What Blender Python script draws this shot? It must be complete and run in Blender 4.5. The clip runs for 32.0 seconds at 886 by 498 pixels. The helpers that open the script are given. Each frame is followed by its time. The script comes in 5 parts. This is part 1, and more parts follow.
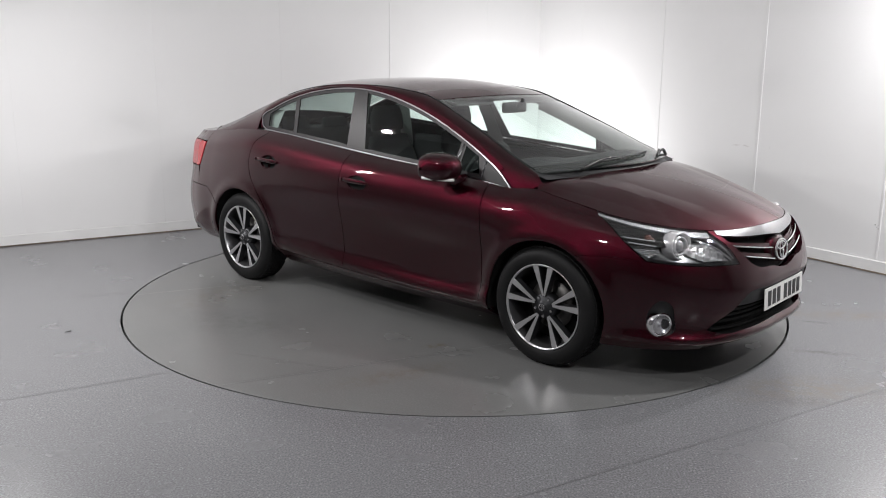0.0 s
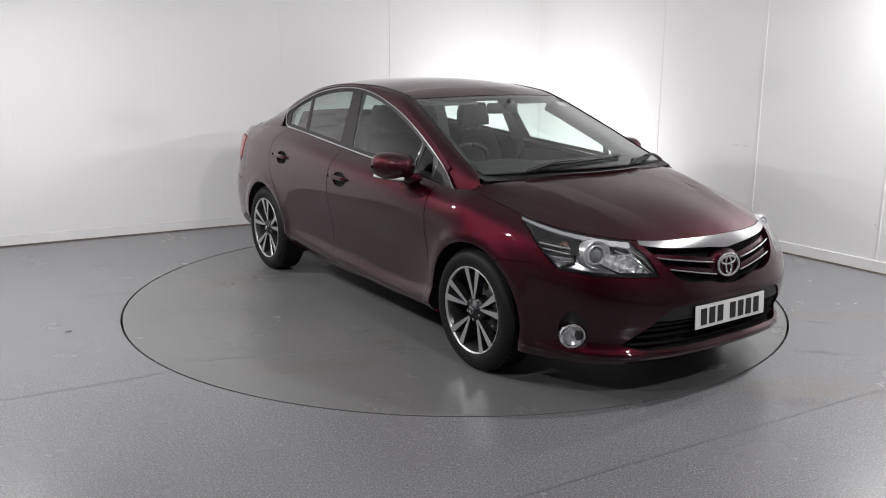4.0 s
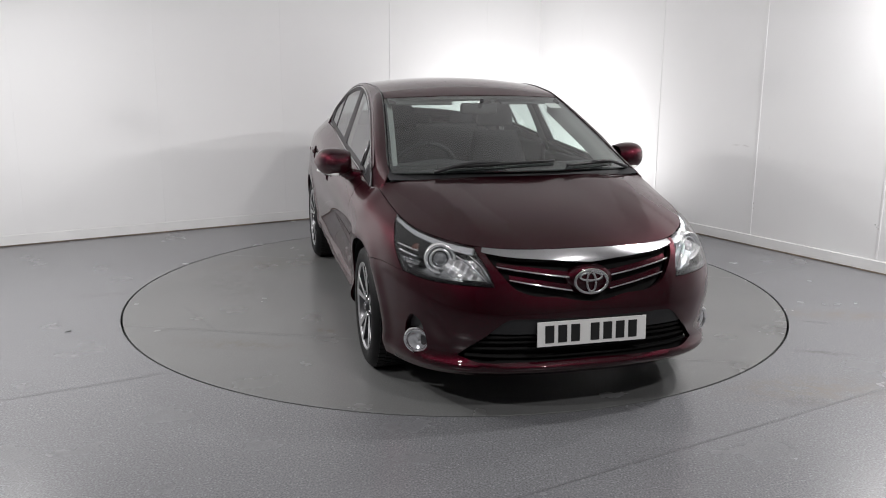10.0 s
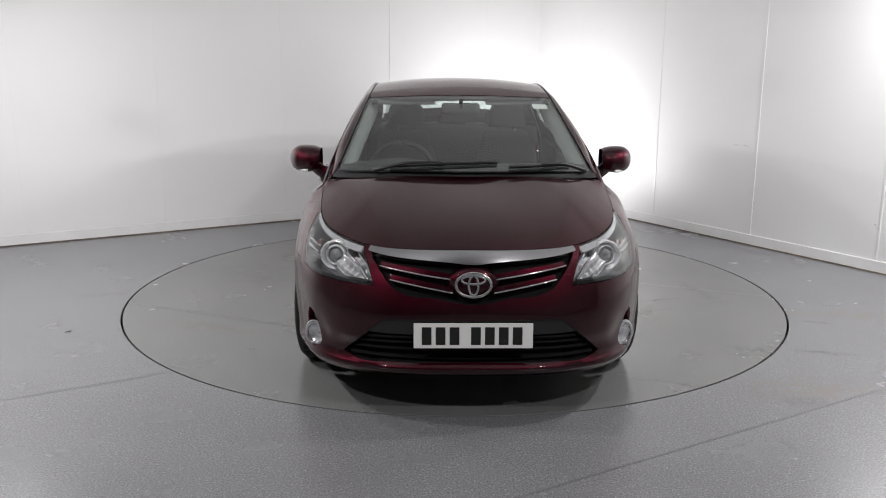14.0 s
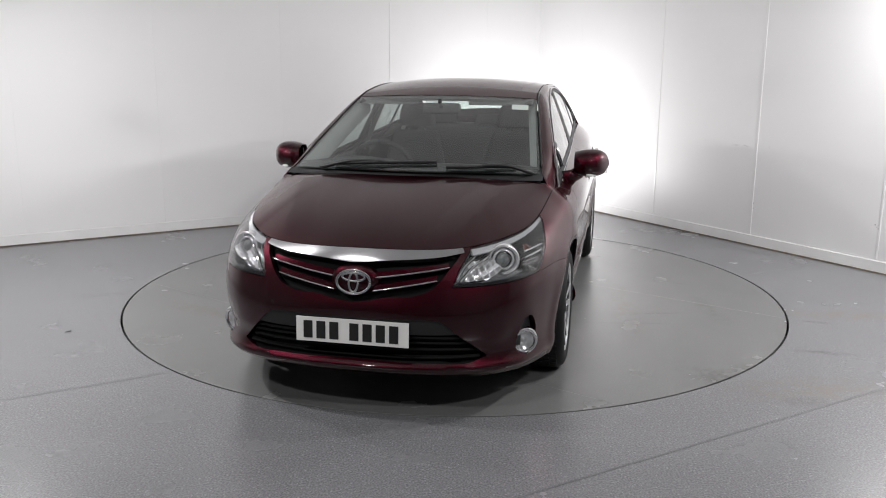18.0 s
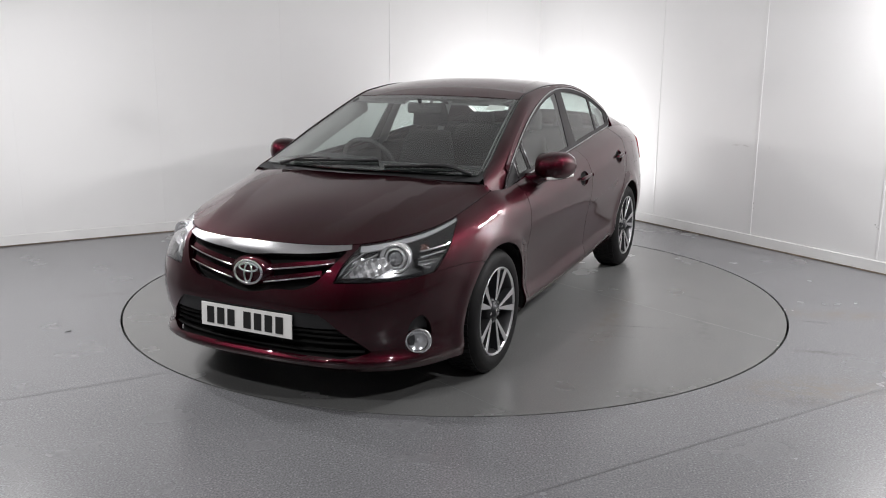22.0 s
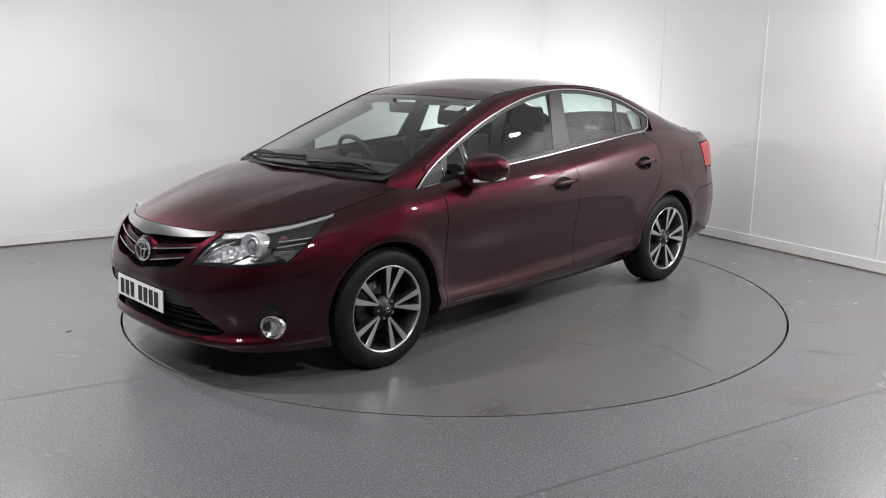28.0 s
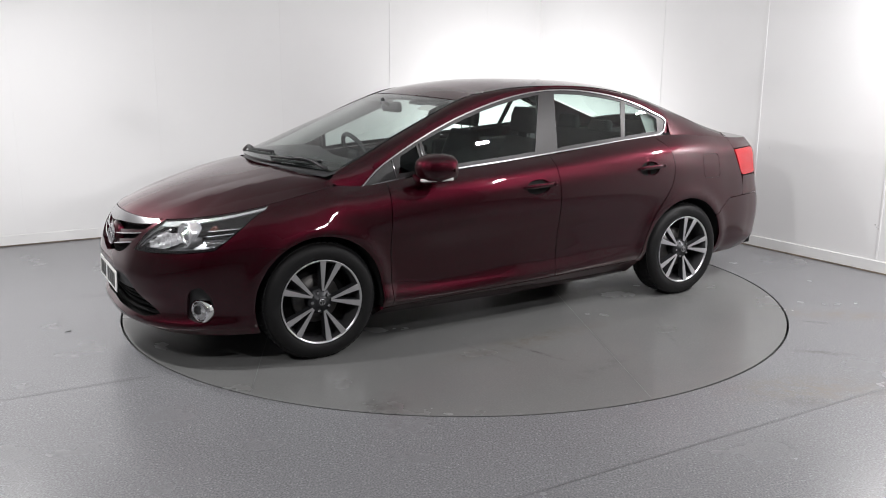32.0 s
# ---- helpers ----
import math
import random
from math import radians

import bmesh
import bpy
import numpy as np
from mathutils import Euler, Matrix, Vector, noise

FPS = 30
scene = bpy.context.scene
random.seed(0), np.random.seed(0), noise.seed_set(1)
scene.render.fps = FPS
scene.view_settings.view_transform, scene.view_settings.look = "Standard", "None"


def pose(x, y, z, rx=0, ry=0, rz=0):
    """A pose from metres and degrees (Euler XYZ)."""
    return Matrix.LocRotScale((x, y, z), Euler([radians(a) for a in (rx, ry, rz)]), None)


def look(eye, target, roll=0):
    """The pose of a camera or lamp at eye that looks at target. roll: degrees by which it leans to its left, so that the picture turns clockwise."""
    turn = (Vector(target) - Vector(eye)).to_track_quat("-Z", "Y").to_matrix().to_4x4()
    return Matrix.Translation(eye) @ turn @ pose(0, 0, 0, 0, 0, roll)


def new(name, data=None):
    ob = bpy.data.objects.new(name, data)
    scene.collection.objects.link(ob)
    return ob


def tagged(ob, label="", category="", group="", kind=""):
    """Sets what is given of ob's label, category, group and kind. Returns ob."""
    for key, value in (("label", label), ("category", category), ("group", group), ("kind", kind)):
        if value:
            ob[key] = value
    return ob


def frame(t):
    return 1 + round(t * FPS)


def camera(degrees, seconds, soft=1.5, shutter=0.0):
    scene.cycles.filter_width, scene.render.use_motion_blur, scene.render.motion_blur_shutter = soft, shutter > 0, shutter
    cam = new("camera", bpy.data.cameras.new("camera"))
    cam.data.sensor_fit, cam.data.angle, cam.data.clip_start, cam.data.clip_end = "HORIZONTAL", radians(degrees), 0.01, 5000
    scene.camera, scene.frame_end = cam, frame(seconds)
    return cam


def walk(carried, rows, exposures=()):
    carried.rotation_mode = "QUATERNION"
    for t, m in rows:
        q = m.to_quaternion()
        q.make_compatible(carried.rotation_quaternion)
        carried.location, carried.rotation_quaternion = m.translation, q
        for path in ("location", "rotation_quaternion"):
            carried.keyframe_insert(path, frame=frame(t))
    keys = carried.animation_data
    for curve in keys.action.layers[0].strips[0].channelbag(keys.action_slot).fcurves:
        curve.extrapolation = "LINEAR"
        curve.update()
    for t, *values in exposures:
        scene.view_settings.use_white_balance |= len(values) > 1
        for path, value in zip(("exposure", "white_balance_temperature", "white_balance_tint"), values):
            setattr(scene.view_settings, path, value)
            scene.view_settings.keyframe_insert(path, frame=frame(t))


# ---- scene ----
from mathutils.geometry import delaunay_2d_cdt

# the camera stands still, and the turntable carries the car round before it
EYE = (0.0, -5.801, 1.573)
CAM = look(EYE, (-0.0631, -0.919, 0.4956), 0.262)
cam = camera(55.9, 32.0, soft=1.0)
walk(cam, [(0.0, CAM), (32.0, CAM)], [(0.0, 0.08), (30.0, 0.08), (32.0, 0.26)])

# ---- light ----
CEIL = 4.4


def area_lamp(name, x, y, z, sx, sy, watts, colour=(1, 0.98, 0.985), target=None, spread=180):
    data = bpy.data.lights.new(name, "AREA")
    data.shape, data.size, data.size_y, data.energy, data.color = "RECTANGLE", sx, sy, watts, colour
    data.spread = radians(spread)
    ob = new(name, data)
    ob.matrix_world = look((x, y, z), target) if target else pose(x, y, z, 0, 0, ROOM_TURN)
    return ob


ROOM_TURN = 30.3
world = bpy.data.worlds.new("world")
scene.world = world
world.use_nodes = True
world.node_tree.nodes["Background"].inputs[0].default_value = (0.8, 0.9, 1, 1)
world.node_tree.nodes["Background"].inputs[1].default_value = 0.02

# place, watts, aim
LIGHTS = (
    (3.42, -0.2, 2.47, 52, (2.7, 0.1, 0.0), 0.13, 0.06),
    (2.38, -1.62, 2.42, 38, (1.2, -0.9, 0.2), 0.13, 0.06),
    (-3.25, -0.4, 2.47, 48, (-2.6, 0.0, 0.0), 0.13, 0.06),
    (-2.5, -2.0, 2.42, 40, (-1.8, -1.5, 0.0), 0.13, 0.06),
    (2.1, -4.9, 3.5, 58, (0.9, -0.6, 0.5), 0.26, 0.13),
    (-2.2, -4.9, 3.5, 54, (-0.6, -0.4, 0.5), 0.26, 0.13),
)
# an uplighter on a low stand behind the car washes the corner and the ceiling
CORNER_LIGHT = (0.55, 2.80, 0.32, 36, (1.1, 3.6, 1.6), 0.42, 0.26)

# ---- materials ----


def mat(name, colour, rough=0.5, metal=0.0, coat=0.0, noise_scale=0, noise_amount=0.0, bump=0.0, bump_scale=200,
        big=0.0, big_scale=1.5, spec=0.5, emit=0.0, edge=None):
    """A Principled material with variation at two scales and fine relief."""
    m = bpy.data.materials.new(name)
    m.use_nodes = True
    nt = m.node_tree
    b = nt.nodes["Principled BSDF"]
    b.inputs["Roughness"].default_value = rough
    b.inputs["Metallic"].default_value = metal
    b.inputs["Coat Weight"].default_value = coat
    b.inputs["Coat Roughness"].default_value = 0.03
    b.inputs["Specular IOR Level"].default_value = spec
    b.inputs["Base Color"].default_value = (*colour, 1)
    if edge:
        b.inputs["Specular Tint"].default_value = (*edge, 1)
    tex = nt.nodes.new("ShaderNodeTexCoord")
    if noise_amount or big:
        value = None
        for scale, amount, detail in ((noise_scale, noise_amount, 2), (big_scale, big, 4)):
            if not amount:
                continue
            n = nt.nodes.new("ShaderNodeTexNoise")
            n.inputs["Scale"].default_value, n.inputs["Detail"].default_value = scale, detail
            nt.links.new(tex.outputs["Object"], n.inputs["Vector"])
            r = nt.nodes.new("ShaderNodeMapRange")
            r.inputs["From Min"].default_value, r.inputs["From Max"].default_value = 0.25, 0.75
            r.inputs["To Min"].default_value, r.inputs["To Max"].default_value = 1 - amount, 1 + amount
            nt.links.new(n.outputs["Fac"], r.inputs["Value"])
            if value is None:
                value = r.outputs[0]
            else:
                x = nt.nodes.new("ShaderNodeMath")
                x.operation = "MULTIPLY"
                nt.links.new(value, x.inputs[0]), nt.links.new(r.outputs[0], x.inputs[1])
                value = x.outputs[0]
        v = nt.nodes.new("ShaderNodeVectorMath")
        v.operation = "SCALE"
        v.inputs[0].default_value = colour
        nt.links.new(value, v.inputs["Scale"])
        nt.links.new(v.outputs[0], b.inputs["Base Color"])
    if bump:
        n = nt.nodes.new("ShaderNodeTexNoise")
        n.inputs["Scale"].default_value, n.inputs["Detail"].default_value = bump_scale, 3
        nt.links.new(tex.outputs["Object"], n.inputs["Vector"])
        k = nt.nodes.new("ShaderNodeBump")
        k.inputs["Strength"].default_value, k.inputs["Distance"].default_value = bump, 0.002
        nt.links.new(n.outputs["Fac"], k.inputs["Height"])
        nt.links.new(k.outputs[0], b.inputs["Normal"])
    if emit:
        b.inputs["Emission Color"].default_value = (*colour, 1)
        b.inputs["Emission Strength"].default_value = emit
    return m


def glass(name, tint, rough=0.0, clear=0.9):
    """A thin pane: tinted see-through with a mirror gloss that grows towards grazing."""
    m = bpy.data.materials.new(name)
    m.use_nodes = True
    nt = m.node_tree
    nt.nodes.remove(nt.nodes["Principled BSDF"])
    out = nt.nodes["Material Output"]
    t = nt.nodes.new("ShaderNodeBsdfTransparent")
    t.inputs[0].default_value = (*tint, 1)
    g = nt.nodes.new("ShaderNodeBsdfGlossy")
    g.inputs["Roughness"].default_value = rough
    w = nt.nodes.new("ShaderNodeLayerWeight")
    w.inputs["Blend"].default_value = 0.5
    p = nt.nodes.new("ShaderNodeMath")
    p.operation = "POWER"
    p.inputs[1].default_value = 3.3
    nt.links.new(w.outputs["Facing"], p.inputs[0])
    f = nt.nodes.new("ShaderNodeMapRange")
    f.inputs["To Min"].default_value = 0.085
    nt.links.new(p.outputs[0], f.inputs["Value"])
    mix = nt.nodes.new("ShaderNodeMixShader")
    nt.links.new(f.outputs[0], mix.inputs[0])
    nt.links.new(t.outputs[0], mix.inputs[1]), nt.links.new(g.outputs[0], mix.inputs[2])
    nt.links.new(mix.outputs[0], out.inputs["Surface"])
    return m


PAINT = mat("burgundy_paint", (0.035, 0.0019, 0.0062), 0.43, 1.0, 1.0, 900, 0.12, edge=(1.0, 0.85, 0.86))
BLACK_PLASTIC = mat("black_plastic", (0.012, 0.012, 0.013), 0.45, bump=0.15, bump_scale=600)
GLOSS_BLACK = mat("gloss_black", (0.008, 0.008, 0.009), 0.12, coat=0.5)
DARK = mat("underbody_black", (0.006, 0.006, 0.006), 0.8, spec=0.2)
CHROME = mat("chrome", (0.78, 0.78, 0.79), 0.08, 1.0)
SATIN = mat("satin_chrome", (0.50, 0.50, 0.51), 0.22, 1.0)
RUBBER = mat("tyre_rubber", (0.006, 0.006, 0.0064), 0.6, bump=0.2, bump_scale=300, big=0.3, big_scale=9, spec=0.25)
ALLOY = mat("machined_alloy", (0.62, 0.62, 0.63), 0.3, 0.9, bump=0.05, bump_scale=500)
ALLOY_DARK = mat("grey_alloy_paint", (0.035, 0.036, 0.039), 0.4, 0.6)
DISC = mat("brake_disc_steel", (0.16, 0.155, 0.15), 0.5, 0.8, big=0.3, big_scale=20)
GLASS = glass("tinted_glass", (0.79, 0.885, 0.85))
WINDSCREEN = glass("windscreen_glass", (0.88, 0.945, 0.92))
LENS = glass("clear_lens", (0.93, 0.94, 0.95))
RED_LENS = mat("red_lens", (0.38, 0.006, 0.012), 0.2, coat=0.25)
LAMP_STRIP = mat("lamp_light_strip", (0.62, 0.63, 0.64), 0.22, 0.5, coat=0.5)
AMBER = mat("amber_bulb", (0.11, 0.045, 0.035), 0.15, coat=0.5)
PROJECTOR = mat("projector_glass", (0.34, 0.35, 0.36), 0.06, 0.6, coat=1.0)
INDICATOR = mat("clear_indicator", (0.72, 0.72, 0.70), 0.15, coat=1.0)
PLATE = mat("plate_white", (0.78, 0.78, 0.76), 0.35)
INK = mat("plate_ink", (0.012, 0.012, 0.012), 0.4)
REFLECTOR = mat("lamp_reflector", (0.92, 0.92, 0.93), 0.2, 0.72)
SMOKED = mat("smoked_lamp_chrome", (0.30, 0.305, 0.31), 0.25, 0.9)
PILLAR = mat("satin_black_pillar", (0.015, 0.013, 0.014), 0.42, spec=0.4)
CLOTH = mat("dark_cloth", (0.010, 0.010, 0.011), 0.9, bump=0.3, bump_scale=900, noise_scale=500, noise_amount=0.2)
TRIM_DARK = mat("dark_trim", (0.02, 0.02, 0.022), 0.6, bump=0.2, bump_scale=700)
TRIM_MID = mat("dull_grey_trim", (0.09, 0.09, 0.09), 0.8, bump=0.1, bump_scale=500)
BARREL = mat("rim_barrel_grey", (0.11, 0.11, 0.115), 0.28, 0.7)
TRIM_LIGHT = mat("light_grey_trim", (0.32, 0.33, 0.32), 0.7, bump=0.1, bump_scale=500)
WALL = mat("white_wall_panel", (0.79, 0.79, 0.79), 0.45, big=0.02, big_scale=1.2, bump=0.02, bump_scale=40)
LAMP_WHITE = mat("white_lamp_housing", (0.70, 0.70, 0.70), 0.4)
JOINT = mat("white_joint_strip", (0.80, 0.80, 0.80), 0.3)
SKIRT = mat("skirting_vinyl", (0.78, 0.78, 0.775), 0.4, big=0.05, big_scale=5)
BACK_WALL = mat("grey_back_wall", (0.32, 0.32, 0.325), 0.6, big=0.06, big_scale=1.0)
CEILING = mat("white_ceiling", (0.72, 0.72, 0.72), 0.8, big=0.04, big_scale=0.8)
SEAM = mat("floor_weld", (0.11, 0.11, 0.115), 0.5)
GRIME = mat("grimy_sealant", (0.16, 0.125, 0.095), 0.6, big=0.5, big_scale=3, noise_scale=25, noise_amount=0.3)
SCUFF_DARK = mat("scuff_dark", (0.30, 0.29, 0.28), 0.7)
SCUFF_PALE = mat("scuff_pale", (0.64, 0.63, 0.62), 0.7)
PIT = mat("pit_black", (0.01, 0.01, 0.01), 0.9)


def floor_material(name, base, speck, stains=(), clouds=0.03, blue=1.062):
    """Speckled safety vinyl: fine light and dark grains, cloudy dirt and rubbed patches."""
    m = mat(name, (base, base * 1.0, base * 1.02), 0.32)
    nt = m.node_tree
    b = nt.nodes["Principled BSDF"]
    tex = nt.nodes.new("ShaderNodeTexCoord")

    def noise_node(scale, detail=2, rough=0.5):
        n = nt.nodes.new("ShaderNodeTexNoise")
        n.inputs["Scale"].default_value, n.inputs["Detail"].default_value, n.inputs["Roughness"].default_value = scale, detail, rough
        nt.links.new(tex.outputs["Object"], n.inputs["Vector"])
        return n.outputs["Fac"]

    def ramp(value, lo, hi, a, b_):
        r = nt.nodes.new("ShaderNodeMapRange")
        for key, v in (("From Min", lo), ("From Max", hi), ("To Min", a), ("To Max", b_)):
            r.inputs[key].default_value = v
        nt.links.new(value, r.inputs["Value"])
        return r.outputs[0]

    def times(a, c):
        x = nt.nodes.new("ShaderNodeMath")
        x.operation = "MULTIPLY"
        nt.links.new(a, x.inputs[0]), nt.links.new(c, x.inputs[1])
        return x.outputs[0]

    grain = ramp(noise_node(120, 2), 0.32, 0.68, 1 - speck, 1 + speck)
    chips = nt.nodes.new("ShaderNodeTexVoronoi")
    chips.inputs["Scale"].default_value = 88
    nt.links.new(tex.outputs["Object"], chips.inputs["Vector"])
    pick = nt.nodes.new("ShaderNodeSeparateColor")
    nt.links.new(chips.outputs["Color"], pick.inputs[0])
    chip = times(ramp(chips.outputs["Distance"], 0.28, 0.45, 1.0, 0.0), ramp(pick.outputs[0], 0.66, 0.76, 0.0, 1.1 * speck))
    light = ramp(chip, 0.0, 1.0, 1.0, 2.0)
    cloud = ramp(noise_node(1.1, 5, 0.6), 0.3, 0.7, 1 - clouds, 1 + clouds)
    total = times(times(grain, light), cloud)
    v = nt.nodes.new("ShaderNodeVectorMath")
    v.operation = "SCALE"
    v.inputs[0].default_value = (base, base * 1.012, base * blue)
    nt.links.new(total, v.inputs["Scale"])
    colour = v.outputs[0]
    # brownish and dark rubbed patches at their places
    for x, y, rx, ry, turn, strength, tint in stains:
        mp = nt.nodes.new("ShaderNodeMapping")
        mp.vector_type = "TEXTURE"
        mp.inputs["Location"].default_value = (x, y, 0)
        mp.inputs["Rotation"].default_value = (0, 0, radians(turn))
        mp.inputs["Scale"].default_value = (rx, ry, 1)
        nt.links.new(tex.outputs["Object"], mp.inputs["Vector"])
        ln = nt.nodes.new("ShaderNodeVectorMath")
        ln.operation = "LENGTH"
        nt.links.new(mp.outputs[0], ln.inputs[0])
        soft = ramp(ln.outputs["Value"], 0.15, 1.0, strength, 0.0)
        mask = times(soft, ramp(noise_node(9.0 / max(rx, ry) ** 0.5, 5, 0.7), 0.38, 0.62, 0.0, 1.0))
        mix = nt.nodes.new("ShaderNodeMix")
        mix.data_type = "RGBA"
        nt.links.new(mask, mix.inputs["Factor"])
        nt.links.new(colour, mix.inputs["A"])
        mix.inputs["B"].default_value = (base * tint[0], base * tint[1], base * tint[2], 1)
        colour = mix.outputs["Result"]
    nt.links.new(colour, b.inputs["Base Color"])
    nt.links.new(ramp(noise_node(2.5, 4), 0.3, 0.7, 0.262, 0.276), b.inputs["Roughness"])
    b.inputs["Specular IOR Level"].default_value = 0.75
    k = nt.nodes.new("ShaderNodeBump")
    k.inputs["Strength"].default_value, k.inputs["Distance"].default_value = 0.03 * speck, 0.0006
    nt.links.new(noise_node(150, 2), k.inputs["Height"])
    nt.links.new(k.outputs[0], b.inputs["Normal"])
    return m


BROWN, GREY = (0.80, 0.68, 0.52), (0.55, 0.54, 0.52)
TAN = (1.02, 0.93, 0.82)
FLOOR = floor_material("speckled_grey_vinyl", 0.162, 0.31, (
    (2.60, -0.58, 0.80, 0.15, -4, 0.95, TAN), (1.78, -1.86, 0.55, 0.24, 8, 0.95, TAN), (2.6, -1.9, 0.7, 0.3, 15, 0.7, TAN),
    (2.28, -0.73, 0.15, 0.03, -14, 0.9, GREY), (2.09, -1.31, 0.24, 0.045, -12, 0.8, GREY), (1.70, -2.02, 0.16, 0.07, 5, 0.7, GREY),
    (-2.35, -0.2, 0.5, 0.08, 20, 0.35, GREY), (1.8, 1.3, 0.5, 0.2, 40, 0.3, GREY)))
TABLE = floor_material("worn_grey_vinyl", 0.150, 0.07, (
    (0.30, 1.37, 0.28, 0.022, 108, 0.9, GREY), (0.55, 1.20, 0.35, 0.02, 100, 0.5, GREY), (-0.6, 1.5, 0.3, 0.02, 60, 0.6, GREY), (0.3, -1.75, 0.4, 0.02, 20, 0.6, GREY),
    (1.42, 1.75, 0.35, 0.16, 60, 0.8, GREY), (0.75, -1.0, 0.10, 0.05, 60, 0.9, BROWN), (0.1, 1.75, 0.4, 0.08, 15, 0.4, GREY), (-0.4, -1.5, 0.6, 0.3, 15, 0.35, GREY), (0.9, -1.5, 0.5, 0.12, 70, 0.5, BROWN), (-1.3, 0.9, 0.5, 0.25, 30, 0.4, GREY), (-1.1, -1.2, 0.6, 0.3, 100, 0.4, BROWN), (0.2, 1.2, 0.9, 0.12, 5, 0.5, BROWN)), 0.06, 1.0)

# ---- mesh helpers ----


def part(name, bm, material, parent=None, label="", smooth=True):
    """Links a bmesh as one mesh object under a thing or a part."""
    me = bpy.data.meshes.new(name)
    bmesh.ops.recalc_face_normals(bm, faces=bm.faces)
    bm.to_mesh(me)
    bm.free()
    return mesh_part(name, me, material, parent, label, smooth)


def mesh_part(name, me, material, parent=None, label="", smooth=True):
    me.materials.append(material)
    if smooth:
        me.polygons.foreach_set("use_smooth", [True] * len(me.polygons))
    ob = new(name, me)
    if parent:
        ob.parent = parent
    if label:
        tagged(ob, label)
    return ob


def thing(name, label, category, group="", kind="", at=None):
    ob = new(name)
    ob.empty_display_size = 0.1
    if at:
        ob.matrix_world = at
    return tagged(ob, label, category, group, kind)


def box(bm, x, y, z, sx, sy, sz, bevel=0.0, turn=None, segments=2):
    """A box centred at x, y, z, with rounded edges."""
    m = Matrix.Translation((x, y, z)) @ (turn or Matrix()) @ Matrix.Diagonal((sx, sy, sz, 1))
    made = bmesh.ops.create_cube(bm, size=1, matrix=m)["verts"]
    if bevel:
        edges = list({e for v in made for e in v.link_edges})
        bmesh.ops.bevel(bm, geom=edges, offset=bevel, segments=segments, affect="EDGES", profile=0.5)


def revolve(bm, profile, steps=48, axis="y", at=(0, 0, 0)):
    """Turns a profile of (radius, along) about an axis."""
    rings = []
    for i in range(steps):
        a = 2 * math.pi * i / steps
        row = []
        for r, h in profile:
            u, v = r * math.cos(a), r * math.sin(a)
            p = {"y": (u, h, v), "z": (u, v, h), "x": (h, u, v)}[axis]
            row.append(bm.verts.new((p[0] + at[0], p[1] + at[1], p[2] + at[2])))
        rings.append(row)
    for i in range(steps):
        a, b = rings[i], rings[(i + 1) % steps]
        for j in range(len(profile) - 1):
            bm.faces.new((a[j], a[j + 1], b[j + 1], b[j]))


def spline(xs, ys):
    """A smooth curve through knots: f(x) for arrays, clamped at both ends. ys may be vectors."""
    xs, ys = np.asarray(xs, float), np.asarray(ys, float)
    order = np.argsort(xs)
    xs, ys = xs[order], ys[order]
    flat = ys.ndim == 1
    if flat:
        ys = ys[:, None]
    h = np.diff(xs)
    d = np.diff(ys, axis=0) / h[:, None]
    m = np.empty_like(ys)
    m[0], m[-1] = d[0], d[-1]
    w1, w2 = h[1:, None], h[:-1, None]
    m[1:-1] = (w1 * d[:-1] + w2 * d[1:]) / (w1 + w2)

    def f(x):
        x = np.clip(np.asarray(x, float), xs[0], xs[-1])
        i = np.clip(np.searchsorted(xs, x) - 1, 0, len(xs) - 2)
        hh = h[i][..., None]
        t = ((x - xs[i])[..., None]) / hh
        r = ((2 * t**3 - 3 * t**2 + 1) * ys[i] + (t**3 - 2 * t**2 + t) * hh * m[i]
             + (-2 * t**3 + 3 * t**2) * ys[i + 1] + (t**3 - t**2) * hh * m[i + 1])
        return r[..., 0] if flat else r
    return f


def path(points, step=0.02, closed=False, smooth=True):
    """Points along a smooth line through a few control points, about a step apart."""
    p = np.asarray(points, float)
    if closed:
        p = np.vstack((p, p[:1]))
    s = np.concatenate(([0], np.cumsum(np.linalg.norm(np.diff(p, axis=0), axis=1))))
    n = max(2, int(math.ceil(s[-1] / step)))
    u = np.linspace(0, s[-1], n + 1)
    if smooth:
        q = spline(s, p)(u)
    else:
        u = np.unique(np.concatenate((u, s)))
        q = np.stack([np.interp(u, s, p[:, k]) for k in range(p.shape[1])], 1)
    return q[:-1] if closed else q


def ring(*lines, step=0.02):
    """One closed outline from several open lines, end to end, thinned to the step."""
    q = np.vstack(lines)
    keep = [q[0]]
    for a in q[1:]:
        if np.linalg.norm(a - keep[-1]) > step * 0.35:
            keep.append(a)
    if np.linalg.norm(keep[0] - keep[-1]) < step * 0.35:
        keep.pop()
    return np.array(keep)


def inside(pts, poly):
    x, y = pts[:, 0], pts[:, 1]
    r = np.zeros(len(pts), bool)
    a, b = poly, np.roll(poly, -1, 0)
    for (x0, y0), (x1, y1) in zip(a, b):
        if y0 != y1:
            hit = ((y0 > y) != (y1 > y)) & (x < (x1 - x0) * (y - y0) / (y1 - y0) + x0)
            r ^= hit
    return r


def far_from(pts, poly, d):
    ok = np.ones(len(pts), bool)
    for p0, p1 in zip(poly, np.roll(poly, -1, 0)):
        e = p1 - p0
        t = np.clip(((pts - p0) @ e) / max(e @ e, 1e-12), 0, 1)
        ok &= np.linalg.norm(pts - p0 - t[:, None] * e, axis=1) > d
    return ok


